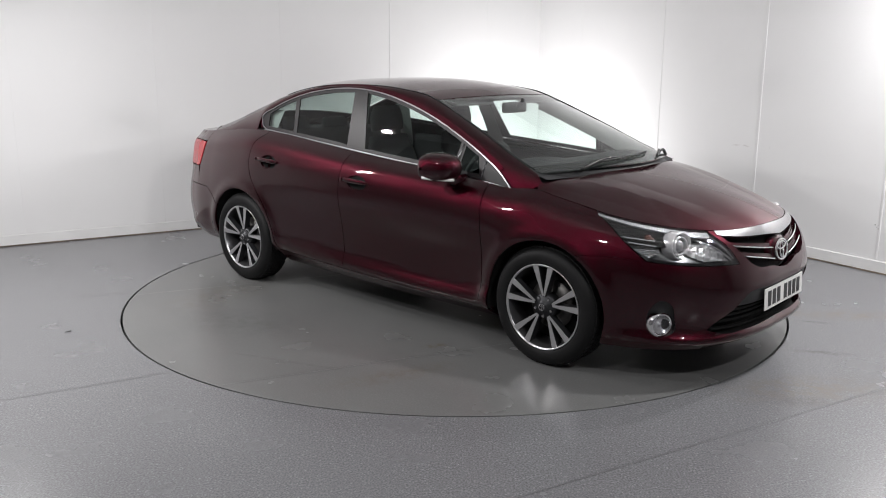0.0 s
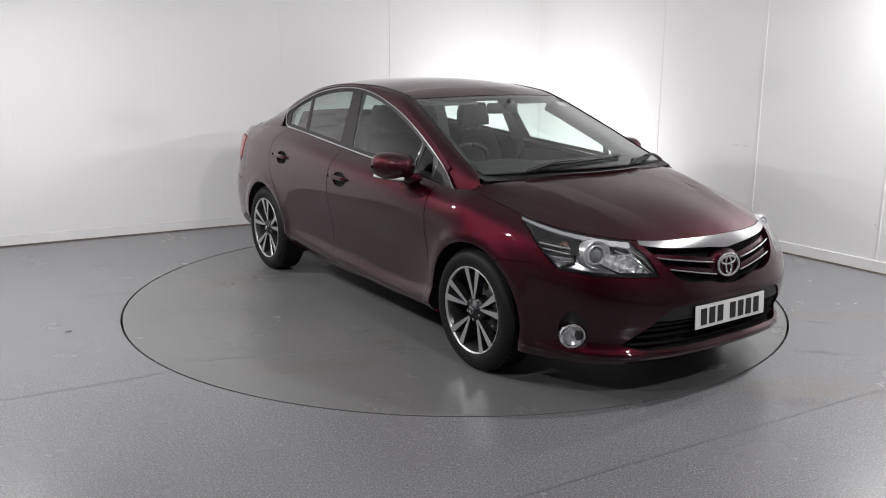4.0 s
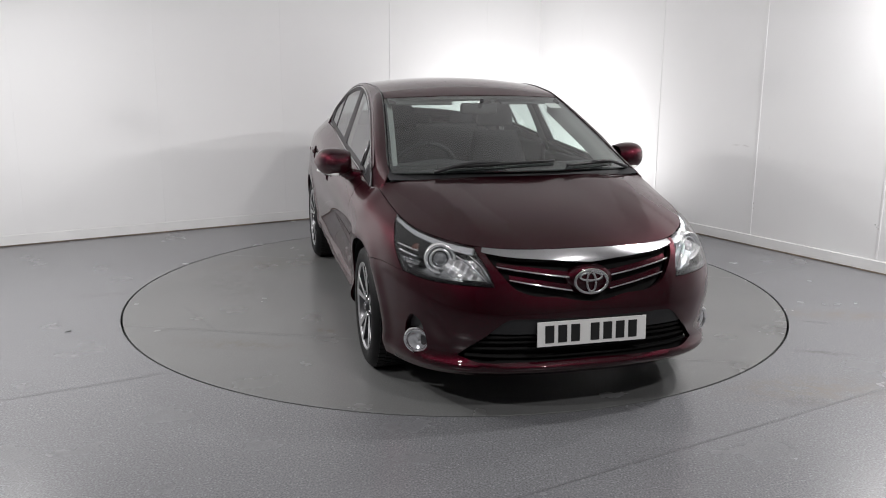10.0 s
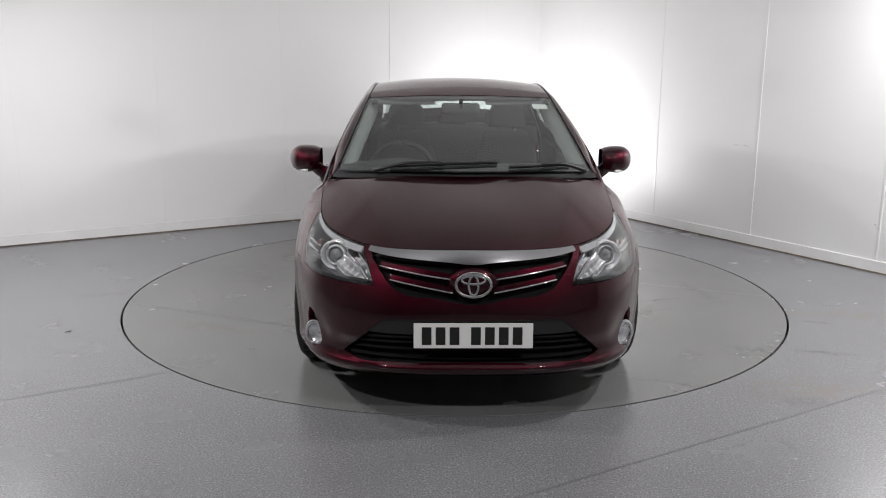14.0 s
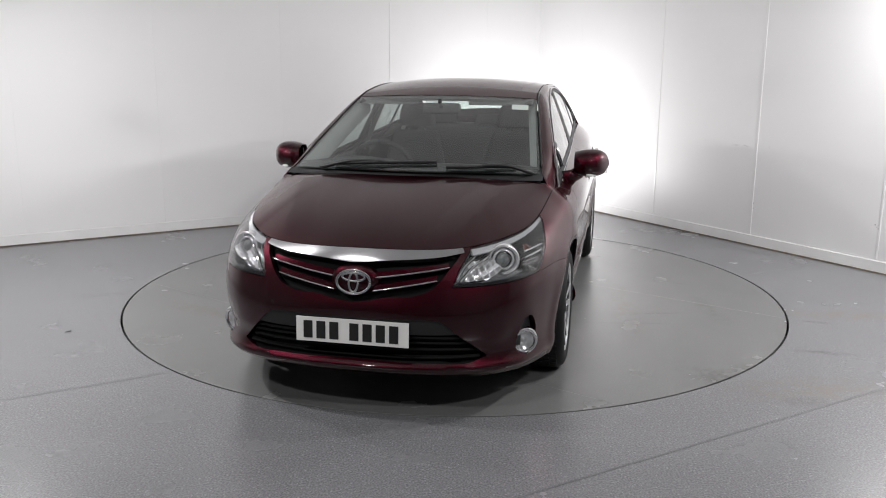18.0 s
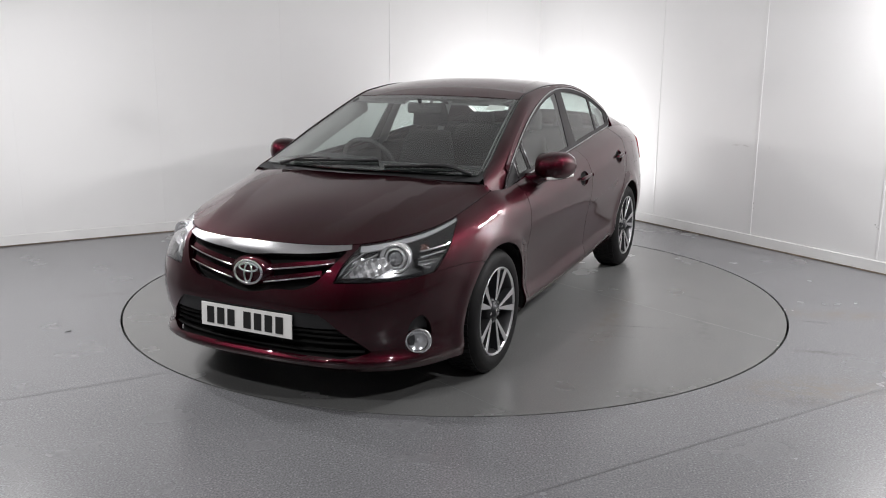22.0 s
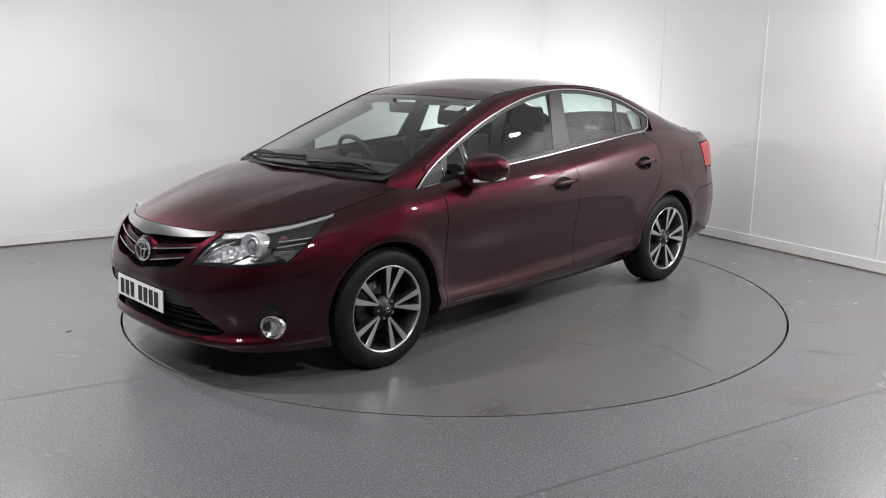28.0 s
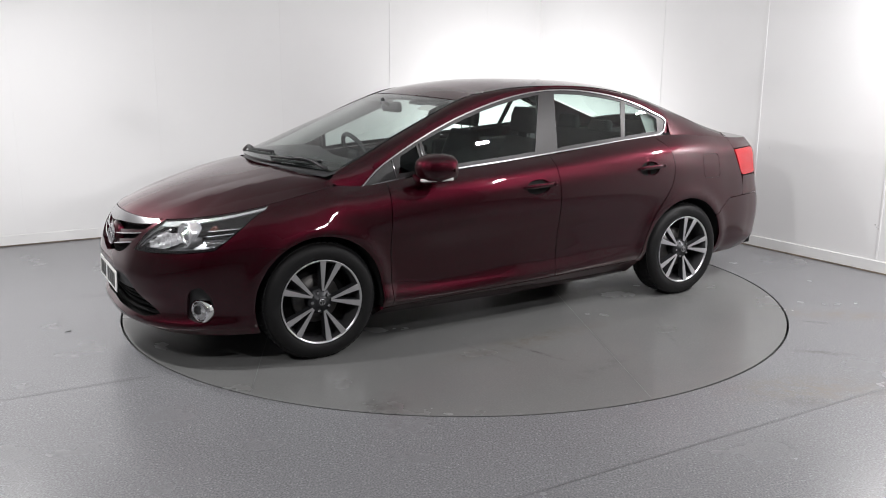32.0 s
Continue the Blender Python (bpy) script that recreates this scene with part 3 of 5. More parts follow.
# windscreen edge, roof edge and rear screen edge, from the cowl to the boot; and the centre line above them
EDGE = [(1.175, 0.708, 1.002), (0.98, 0.683, 1.085), (0.75, 0.648, 1.19), (0.325, 0.588, 1.365), (0.1, 0.577, 1.412), (-0.2, 0.572, 1.438), (-0.6, 0.572, 1.436), (-0.9, 0.572, 1.405),
        (-1.15, 0.578, 1.350), (-1.33, 0.588, 1.292), (-1.55, 0.603, 1.215), (-1.72, 0.615, 1.155), (-1.90, 0.63, 1.102)]
MIDDLE = [(1.43, 0, 1.030), (1.2, 0, 1.12), (0.95, 0, 1.213), (0.43, 0, 1.386), (0.18, 0, 1.449), (-0.15, 0, 1.484), (-0.6, 0, 1.481), (-0.95, 0, 1.462),
          (-1.2, 0, 1.425), (-1.38, 0, 1.374), (-1.60, 0, 1.294), (-1.78, 0, 1.217), (-1.97, 0, 1.116)]
U = np.arange(len(EDGE))
U_END = len(EDGE) - 1
edge, middle = spline(U, EDGE), spline(U, MIDDLE)
# the line along the top of the side windows that the pillar's paint starts from
RAIL = [(1.245, 0.757, 0.945), (1.085, 0.790, 0.906), (0.80, 0.748, 1.095), (0.36, 0.672, 1.285), (0.10, 0.637, 1.36), (-0.2, 0.612, 1.415), (-0.6, 0.613, 1.418), (-0.94, 0.633, 1.365),
        (-1.17, 0.668, 1.276), (-1.292, 0.703, 1.20), (-1.32, 0.745, 1.10), (-1.62, 0.735, 1.098), (-1.92, 0.700, 1.070)]
RAIL = [(x, y - 0.009, z + 0.005) if i < 10 else (x, y + 0.006, z - 0.007) for i, (x, y, z) in enumerate(RAIL)]
rail = spline(U, RAIL)


def over(u, r, bulge=2.0):
    """The surface between the two edges over the centre: u along, r from -1 to 1 across."""
    a, c = edge(u), middle(u)
    k = np.abs(r)[..., None]**bulge
    q = c + (a - c) * k
    q[..., 1] = a[..., 1] * r
    return q


def on_over(u, r):
    u, r = np.asarray(u, float), np.asarray(r, float)
    e = 4e-3
    p = over(u, r)
    a = over(np.clip(u + e, 0, U_END), r) - over(np.clip(u - e, 0, U_END), r)
    b = over(u, r + e) - over(u, r - e)
    n = np.cross(a, b)
    n /= np.maximum(np.linalg.norm(n, axis=1, keepdims=True), 1e-12)
    n *= np.sign(n[:, 2:3] + 1e-9)
    return p, n


def on_rail(u, w):
    """The pillar and roof rail surface between the window line (w 0) and the roof edge (w 1)."""
    def f(u, w):
        a, c = rail(u), edge(u)
        m = (a + c) / 2
        m[:, 1] = a[:, 1] + (c[:, 1] - a[:, 1]) * 0.36
        m[:, 2] = a[:, 2] + (c[:, 2] - a[:, 2]) * (0.80 - 0.30 * np.clip((u - 9.5) / 2.5, 0, 1))
        w = w[:, None]
        return a * (1 - w)**2 + 2 * m * w * (1 - w) + c * w * w
    u, w = np.asarray(u, float), np.asarray(w, float)
    e = 5e-3
    p = f(u, w)
    n = np.cross(f(np.clip(u + e, 0, U_END), w) - f(np.clip(u - e, 0, U_END), w), f(u, w + e) - f(u, w - e))
    n /= np.maximum(np.linalg.norm(n, axis=1, keepdims=True), 1e-12)
    n *= np.sign(n[:, 1:2] * 0.5 + n[:, 2:3])
    return p, n


S_BONNET = float(s_x(1.225))
COWL = spline([-1, -0.6, 0, 0.6, 1], [(1.225, -0.752, 0.958), (1.365, -0.43, 0.992), (1.415, 0, 1.000), (1.365, 0.43, 0.992), (1.225, 0.752, 0.958)])


def fan(s_half, rear, front_slope, rear_slope, s_mid=0.0, crease=True):
    """A lid between the body's top edge (b 0) and a rear line (b 1): a across from -1 to 1."""
    def f(a, b):
        s = s_mid + a * s_half
        zt = sec_z(np.abs(s))[:, -1]
        t = shell(np.abs(s), zt) * np.stack((np.ones_like(s), np.where(s < 0, -1, 1), np.ones_like(s)), 1)
        k = rear(a)
        run = np.linalg.norm((k - t)[:, :2], axis=1)
        b = b[:, None]
        lin = t + (k - t) * b
        z0, z1 = t[:, 2:3], k[:, 2:3]
        c = (1 - a * a)[:, None]
        m0 = (front_slope * c + 0.42 * (1 - c)) * run[:, None]
        m1 = (rear_slope * c + 0.25 * (1 - c)) * run[:, None]
        lin[:, 2:3] = ((2 * b**3 - 3 * b**2 + 1) * z0 + (b**3 - 2 * b**2 + b) * m0 + (-2 * b**3 + 3 * b**2) * z1 + (b**3 - b**2) * m1)
        if crease:
            off = np.abs(np.abs(lin[:, 1]) - (0.60 - 0.24 * (lin[:, 0] - 1.25)))
            lin[:, 2] += 0.010 * np.clip(1 - off / 0.13, 0, 1) * 4 * (b * (1 - b))[:, 0]
        return lin

    def g(a, b):
        a, b = np.asarray(a, float), np.asarray(b, float)
        e = 4e-3
        p = f(a, b)
        n = np.cross(f(a + e, b) - f(a - e, b), f(a, b + e) - f(a, b - e))
        n /= np.maximum(np.linalg.norm(n, axis=1, keepdims=True), 1e-12)
        n *= np.sign(n[:, 2:3] + 1e-9)
        return p, n
    return g


on_bonnet = fan(S_BONNET, COWL, 0.50, 0.21)

ARCH = 0.362


def rounded(cx, cz, hx, hz, r, n=7):
    """A rounded rectangle, leaning a little as the panel does."""
    out = []
    for k, (sx, sz) in enumerate(((1, 1), (-1, 1), (-1, -1), (1, -1))):
        for i in range(n):
            a = math.pi / 2 * (k + i / (n - 1))
            out.append((cx + sx * (hx - r) + r * math.cos(a), cz + sz * (hz - r) + r * math.sin(a)))
    return np.array(out)


def handle_pocket(x, z):
    a = np.linspace(0, 2 * np.pi, 40, endpoint=False)
    return np.stack((x + 0.086 * np.sign(np.cos(a)) * np.abs(np.cos(a))**0.8, z - 0.002 + 0.046 * np.sin(a) + 0.05 * 0.086 * -np.cos(a)), 1)


def handle(door, x, z, pocket, side):
    """A pull handle over a scooped pocket."""
    def scoop(u, v):
        p, n = on_side(u, v)
        r2 = ((u - x) / 0.092)**2 + ((v - z) / 0.050)**2
        return p - n * (0.004 + 0.040 * np.clip(1 - r2, 0, 1)**0.7)[:, None], n
    skin("handle_pocket", shrink(pocket, -0.003), scoop, PAINT, door, step=0.012, thick=0, gap=0, side=side)
    xs = np.linspace(x + 0.108, x - 0.125, 22)
    zz = z + 0.006 - 0.035 * (xs - x)
    p, n = on_side(xs, zz)
    k = np.linspace(-1, 1, 22)
    lift = 0.020 - 0.012 * np.abs(k)**4
    rad = 0.0145 * np.clip(1.02 - np.abs(k)**8, 0.35, 1)
    bar = tube("door_handle", (p + n * lift[:, None]) * (1, side, 1), rad, PAINT, door, flat=0.75, steps=12)
    xs = np.linspace(x - 0.105, x - 0.120, 5)
    p, n = on_side(xs, z + 0.006 - 0.035 * (xs - x))
    tube("lock_cap", (p + n * 0.028) * (1, side, 1), 0.012, PAINT, bar, flat=0.4)


def build_body(car):
    for side in (1, -1):
        # outlines shared by neighbouring panels, in x and z along the side
        # front door
        xs = np.linspace(0.919, -0.226, 30)
        top = np.stack((xs, top_z(xs)), 1)
        bottom = np.stack((xs[::-1], 0.228 + (0.905 - xs[::-1]) * 0.033), 1)
        right = path([(-0.226, 1.03), (-0.226, 0.92), (-0.237, 0.70), (-0.240, 0.45), (-0.238, 0.268)], 0.03)
        left = path([(0.917, 0.230), (0.927, 0.45), (0.935, 0.70), (0.927, 0.86), (0.919, 0.935)], 0.03)
        pocket_f, pocket_r = handle_pocket(-0.062, 0.852), handle_pocket(-0.985, 0.908)
        door = skin("front_door", ring(top, right, bottom, left), on_side, PAINT, car, side=side, step=0.035, holes=[pocket_f])
        handle(door, -0.062, 0.852, pocket_f, side)
        # rear door: its rear edge curves forwards round the wheel opening
        xs = np.linspace(-0.2285, -1.138, 26)
        top = np.stack((xs, top_z(xs)), 1)
        right = path([(-1.135, 1.09), (-1.20, 1.03), (-1.215, 0.96), (-1.19, 0.80), (-1.12, 0.69), (-1.055, 0.61), (-0.995, 0.49), (-0.965, 0.40), (-0.928, 0.290)], 0.03)
        xs = np.linspace(-0.928, -0.242, 20)
        bottom = np.stack((xs, 0.228 + (0.905 - xs) * 0.033 - 0.0), 1)
        left = path([(-0.2405, 0.268), (-0.2425, 0.45), (-0.2395, 0.70), (-0.2285, 0.92), (-0.2285, 1.03)], 0.03)
        door = skin("rear_door", ring(top, right, bottom, left), on_side, PAINT, car, side=side, step=0.035, holes=[pocket_r])
        handle(door, -0.985, 0.908, pocket_r, side)
        # sill under the doors
        xs = np.linspace(0.985, -0.965, 60)
        top = np.stack((xs, 0.225 + (0.905 - xs) * 0.033), 1)
        skin("sill", ring(top, np.stack((xs[::-1], low_z(xs[::-1]) + 0.002), 1)), on_side, PAINT, car, side=side, step=0.03, thick=0.03)
        # front wing
        xs = np.linspace(1.60, 0.922, 30)
        top = np.stack((xs, top_z(xs) - 0.001), 1)
        right = path([(0.922, 0.93), (0.93, 0.86), (0.938, 0.70), (0.930, 0.45), (0.920, 0.230)], 0.03)
        low = path([(0.920, 0.230), (0.98, 0.234)], 0.03)
        seam = path([(1.158 + 0.42, 0.640), (1.72, 0.648), (1.895, 0.640)], 0.03)
        hl = path([(1.895, 0.640), (1.79, 0.72), (1.70, 0.79), (1.60, 0.846)], 0.03)
        ar = arc(HUB_F, HUB_Z, ARCH, 190, 58, 40)
        skin("front_wing", ring(top, right, low, ar, seam, hl), on_side, PAINT, car, side=side, step=0.03)
        # rear quarter
        xs = np.linspace(-1.141, -1.90, 24)
        top = np.stack((xs, top_z(xs)), 1)
        tail = path([(-1.90, 1.062), (-1.892, 0.98), (-1.92, 0.89), (-1.955, 0.80), (-1.97, 0.70), (-1.96, 0.66)], 0.03)
        seam = path([(-1.96, 0.6575), (-1.80, 0.6525), (-1.652, 0.543)], 0.03, smooth=False)
        ar = arc(HUB_R, HUB_Z, ARCH, 143, -8, 44)
        low = path([(-0.982, 0.262), (-0.945, 0.288)], 0.03)
        left = path([(-0.931, 0.290), (-0.968, 0.40), (-0.998, 0.49), (-1.058, 0.61), (-1.123, 0.69), (-1.193, 0.80), (-1.218, 0.96), (-1.203, 1.03), (-1.141, 1.09)], 0.03)
        flap = rounded(-1.598, 0.892, 0.088, 0.082, 0.03)
        wing = skin("rear_wing", ring(top, tail, seam, ar, low, left), on_side, PAINT, car, side=side, step=0.035, holes=[flap] if side > 0 else [])
        if side > 0:
            skin("fuel_flap", flap, on_side, PAINT, wing, side=side, step=0.03, gap=0.003)



def s_for(y, z):
    """The place along the nose where the surface has this y at the height z."""
    c = _fine[_fine < 1.4]
    return float(c[np.argmin(np.abs(shell(c, np.full_like(c, z))[:, 1] - y))])


def on_top(s, drop=0.0):
    return sec_z(np.abs(np.atleast_1d(s)))[:, -1] - drop


def both(left):
    """A symmetric outline from its left half, that starts and ends on the centre line."""
    left = np.asarray(left)
    return np.vstack((left, (left * (-1, 1))[::-1][1:-1]))


S_TIP, S_SEAM = float(s_x(1.60)), float(s_x(1.578))
S_HLB = float(s_x(1.895))
S_IN_LOW, S_IN_TOP = s_for(0.438, 0.621), s_for(0.500, 0.765)
S_CHR = s_for(0.462, 0.768)
S_GR = s_for(0.30, 0.56)
SZ = lambda y, z: (s_for(y, z), z)


def wave(x):
    """A saw-tooth between 0 and 1."""
    return 2 * np.abs(x - np.floor(x + 0.5))


def relief(depth):
    """The lower body's surface sunk by depth(s, z), with the true normals of what is sunk."""
    def f(s, z):
        p, n = on_shell(s, z)
        return p - n * depth(s, z)[:, None], n

    def place(s, z):
        s, z, e = np.asarray(s, float), np.asarray(z, float), 8e-4
        p, up = f(s, z)
        n = np.cross(f(s + e, z)[0] - f(s - e, z)[0], f(s, z + e)[0] - f(s, z - e)[0])
        n /= np.maximum(np.linalg.norm(n, axis=1, keepdims=True), 1e-12)
        return p, n * np.sign(np.sum(n * up, axis=1, keepdims=True))
    return place


def build_front(car):
    top_line = lambda a, b, n: np.stack((np.linspace(a, b, n), on_top(np.linspace(a, b, n), 0.001)), 1)
    # grille opening: chrome blade above, then down the sides to a curved lower edge
    grille_low = path([(S_CHR, float(on_top(S_CHR)[0]) - 0.002), SZ(0.405, 0.676), SZ(0.345, 0.612), SZ(0.285, 0.588), SZ(0.15, 0.576), SZ(0.09, 0.562), (0.0, 0.550)], 0.02)
    hl_in = path([(S_IN_LOW, 0.621), SZ(0.462, 0.70), (S_IN_TOP, float(on_top(S_IN_TOP)[0]) - 0.001)], 0.02)
    hl_low = path([(S_HLB, 0.640), (s_x(2.02), 0.630), (S_IN_LOW, 0.621)], 0.02)
    seam = path([(S_SEAM, 0.640), (s_x(1.72), 0.648), (S_HLB, 0.640)], 0.02)
    a = arc(HUB_F, HUB_Z, ARCH, -20, 57, 30)
    arch = np.stack((s_x(a[:, 0]), a[:, 1]), 1)
    arch = arch[(arch[:, 1] > 0.195)]
    xs = np.linspace(0, arch[0, 0], 60)
    low = np.stack((xs, sec_z(xs)[:, 0] + 0.001), 1)
    half = ring(low, arch, seam, hl_low, hl_in, top_line(S_IN_TOP, S_CHR, 6), grille_low)
    half[0, 0] = half[-1, 0] = 0.0
    # holes: the lower intake and the fog lamp pockets
    intake = both(ring(np.array([(0.0, 0.478)]), path([(0.0, 0.480), SZ(0.32, 0.486), SZ(0.385, 0.482), SZ(0.42, 0.462), SZ(0.475, 0.405), SZ(0.585, 0.298)], 0.025, smooth=False),
                       path([SZ(0.585, 0.298), SZ(0.53, 0.278), SZ(0.35, 0.276), (0.0, 0.280)], 0.025)))
    fs = s_at(1.985, 0.755)
    pocket = path([(fs + 0.005, 0.262), (fs + 0.068, 0.282), (fs + 0.08, 0.34), (fs + 0.06, 0.41), (fs + 0.015, 0.452), (fs - 0.03, 0.44), (fs - 0.06, 0.36), (fs - 0.062, 0.295)], 0.012, True)
    holes = [intake, pocket, (pocket * (-1, 1))[::-1]]
    bumper = skin("front_bumper", both(half), on_shell, PAINT, car, holes=holes, step=0.022, thick=0.03)
    # lower intake: recessed dark back, upper black band, and slats
    back = lambda d: (lambda s, z: (lambda p, n: (p - n * d, n))(*on_shell(s, z)))
    skin("intake_back", shrink(intake, -0.01), back(0.05), DARK, car, step=0.04, thick=0)
    band = both(ring(path([(0.0, 0.484), SZ(0.32, 0.490), SZ(0.388, 0.485), SZ(0.424, 0.464), SZ(0.472, 0.412)], 0.025, smooth=False), path([SZ(0.472, 0.412), SZ(0.30, 0.408), (0.0, 0.405)], 0.03)))
    skin("number_plate_panel", band, back(0.008), BLACK_PLASTIC, car, step=0.03, thick=0.03, label="matt black plastic panel behind the number plate")
    for z, y in ((0.385, 0.475), (0.355, 0.505), (0.325, 0.535), (0.298, 0.56)):
        ss = np.linspace(-s_for(y, z), s_for(y, z), 50)
        p, n = on_shell(ss, np.full_like(ss, z))
        tube("slat", p - n * 0.024, 0.008, DARK, bumper, flat=1.8)
    # number plate, its characters as plain bars
    plate = mesh_box("number_plate", (2.288, 0, 0.413), (0.006, 0.524, 0.113), PLATE, car, 0.002, pose(0, 0, 0, 0, -3, 0), "white number plate with dark characters")
    x = -0.215
    for w in (0.042, 0.042, 0.042, 0.042, 0.0, 0.042, 0.042, 0.042):
        if not w:
            x += 0.033
            continue
        mesh_box("character_bar", (2.2925, -x - 0.025 + 0.004, 0.413), (0.0015, w, 0.079), INK, plate, 0, pose(0, 0, 0, 0, -3, 0))
        x += 0.061
    mesh_box("dealer_strip", (2.2915, 0.03, 0.3625), (0.0015, 0.17, 0.006), INK, plate, 0, pose(0, 0, 0, 0, -3, 0))
    # fog lamps
    for side in (1, -1):
        pod = skin("fog_lamp_pocket", shrink(pocket, -0.004), back(0.030), BLACK_PLASTIC, car, step=0.02, thick=0, side=side, label="matt black plastic pocket")
        c, n = on_shell(np.array([fs]), np.array([0.322]))
        c, n = Vector(c[0]), Vector(n[0])
        n = (n + Vector((1.1, 0, 0))).normalized()
        m = Matrix.Translation(c - n * 0.012) @ n.to_track_quat("Y", "Z").to_matrix().to_4x4()
        mm = Matrix.Diagonal((1, side, 1, 1)) @ m @ Matrix.Diagonal((1.26, 1, 1.26, 1))
        bm = bmesh.new()
        revolve(bm, ((0.034, -0.02), (0.037, 0.004), (0.041, 0.012), (0.047, 0.012), (0.053, 0.002), (0.053, -0.03)), 32, "y")
        bm.transform(mm)
        fog = part("fog_lamp", bm, CHROME, car, "round fog lamp with chrome ring")
        bm = bmesh.new()
        revolve(bm, ((0.0, -0.006), (0.007, -0.007), (0.009, -0.016), (0.022, -0.013), (0.036, 0.002)), 32, "y")
        bm.transform(mm)
        part("reflector", bm, REFLECTOR, fog)
        bm = bmesh.new()
        revolve(bm, ((0.0, 0.012), (0.02, 0.010), (0.037, 0.004)), 32, "y")
        bm.transform(mm)
        part("lens", bm, LENS, fog)
    # upper grille
    grille_top = top_line(0.0, S_CHR, 24)
    gr = both(ring(grille_top, grille_low))
    gb = skin("radiator_grille", shrink(gr, -0.006), back(0.055), DARK, car, step=0.03, thick=0, label="dark grille with burgundy slats edged in chrome")
    ss = np.linspace(0, S_CHR, 30)
    k = ss / S_CHR
    low_c = on_top(ss) - 0.019 - 0.034 * (1 - k)**0.8 - 0.007 * np.exp(-(ss / 0.10)**2)
    blade = both(ring(grille_top, np.stack((ss, low_c), 1)[::-1]))
    skin("chrome_blade", blade, back(-0.002), SATIN, car, step=0.02, thick=0.03, label="broad satin chrome blade over the grille")
    for side in (1, -1):
        for y0, z0, y1, z1 in ((0.100, 0.668, 0.418, 0.716), (0.090, 0.610, 0.372, 0.662)):
            sa, sb = s_for(y0, z0), s_for(y1, z1)
            ss = np.linspace(sa, sb, 24)
            zz = np.linspace(z0, z1, 24)
            p, n = on_shell(ss, zz)
            p = p * (1, side, 1)
            n = n * (1, side, 1)
            edge_line = np.stack((ss, zz - 0.010), 1)
            band_ = ring(edge_line, (edge_line + (0, 0.025))[::-1])
            slat = skin("slat", band_, lambda s_, z_: (lambda p_, n_: (p_ - n_ * 0.022, n_))(*on_shell(s_, z_)), PAINT, gb, step=0.012, thick=0.022, side=side, gap=0)
            p, n = on_shell(ss, zz - 0.010)
            tube("chrome_edge", (p - n * 0.008) * (1, side, 1), 0.0044, CHROME, slat)
    # surround below the blade, in body colour, that carries the badge
    bm = bmesh.new()
    revolve(bm, ((0.0, 0.012), (0.05, 0.010), (0.075, 0.0), (0.080, -0.03)), 40, "x")
    bm.transform(Matrix.Translation((2.236, 0, 0.640)) @ pose(0, 0, 0, 0, -9, 0) @ Matrix.Diagonal((1, 1.42, 0.92, 1)))
    part("badge_mount", bm, PAINT, car)
    bm = bmesh.new()
    revolve(bm, ((0.0, 0.020), (0.045, 0.018), (0.058, 0.008), (0.060, 0.0)), 40, "x")
    bm.transform(Matrix.Translation((2.228, 0, 0.633)) @ pose(0, 0, 0, 0, -9, 0) @ Matrix.Diagonal((1, 1.25, 0.85, 1)))
    part("badge_ground", bm, GLOSS_BLACK, car, "black ground of the badge")
    badge = None
    for ry, rz, cy, cz, t in ((0.077, 0.052, 0, 0, 0.0075), (0.052, 0.018, 0, 0.022, 0.006), (0.021, 0.042, 0, -0.002, 0.006)):
        aa = np.linspace(0, 2 * np.pi, 49)
        pts = np.stack((2.25 + 0.16 * (0 - (cz + rz * np.sin(aa))) + 0.004, cy + ry * np.cos(aa), 0.633 + cz + rz * np.sin(aa)), 1)
        ob = tube("badge" if badge is None else "inner_ring", pts, t, CHROME, badge or car, "oval chrome badge" if badge is None else "", steps=10, up=(1, 0, 0.16))
        badge = badge or ob
    # headlamps
    for side in (1, -1):
        xs = np.linspace(S_TIP, S_IN_TOP, 30)
        top = np.stack((xs, on_top(xs, 0.0015)), 1)
        rear = path([(S_HLB, 0.641), (s_x(1.79), 0.722), (s_x(1.70), 0.792), (S_TIP, 0.846)], 0.02)
        o = ring(top, hl_in[::-1], hl_low[::-1], rear)
        lamp = skin("headlamp", shrink(o, 0.004), back(0.062), SMOKED, car, step=0.03, thick=-0.052, side=side, label="clear headlamp with chrome reflectors and a projector lens")
        skin("lens", o, on_shell, LENS, lamp, step=0.02, thick=0, side=side)
        # ribbed bright strip along the upper edge
        xs = np.linspace(S_TIP + 0.012, S_IN_TOP - 0.004, 60)
        k = np.linspace(0, 1, 60)
        rim_ = on_top(xs, 0.004)
        strip = ring(np.stack((xs, rim_), 1), np.stack((xs, rim_ - 0.010 - 0.012 * k), 1)[::-1], step=0.01)
        skin("light_strip", strip, relief(lambda s, z: 0.008 + 0.0022 * wave(s / 0.014)), LAMP_STRIP, lamp, step=0.004, thick=0.008, side=side, label="ribbed silver strip along the lamp's upper edge")
        # the main bowl round the projector
        c = Vector((1.985, 0.628, 0.708))
        m = Matrix.Diagonal((1, side, 1, 1)) @ Matrix.Translation(c) @ pose(0, 0, 0, 0, -6, 14)
        bm = bmesh.new()
        revolve(bm, ((0.037, -0.02), (0.037, 0.0), (0.040, 0.010), (0.045, 0.012), (0.049, 0.002), (0.052, -0.010)), 48, "x")
        bm.transform(m)
        part("reflector", bm, REFLECTOR, lamp, "chrome ring round the projector")
        bm = bmesh.new()
        revolve(bm, ((0.052, -0.012), (0.056, 0.000), (0.061, 0.012), (0.066, 0.016), (0.070, 0.010), (0.073, -0.05)), 48, "x")
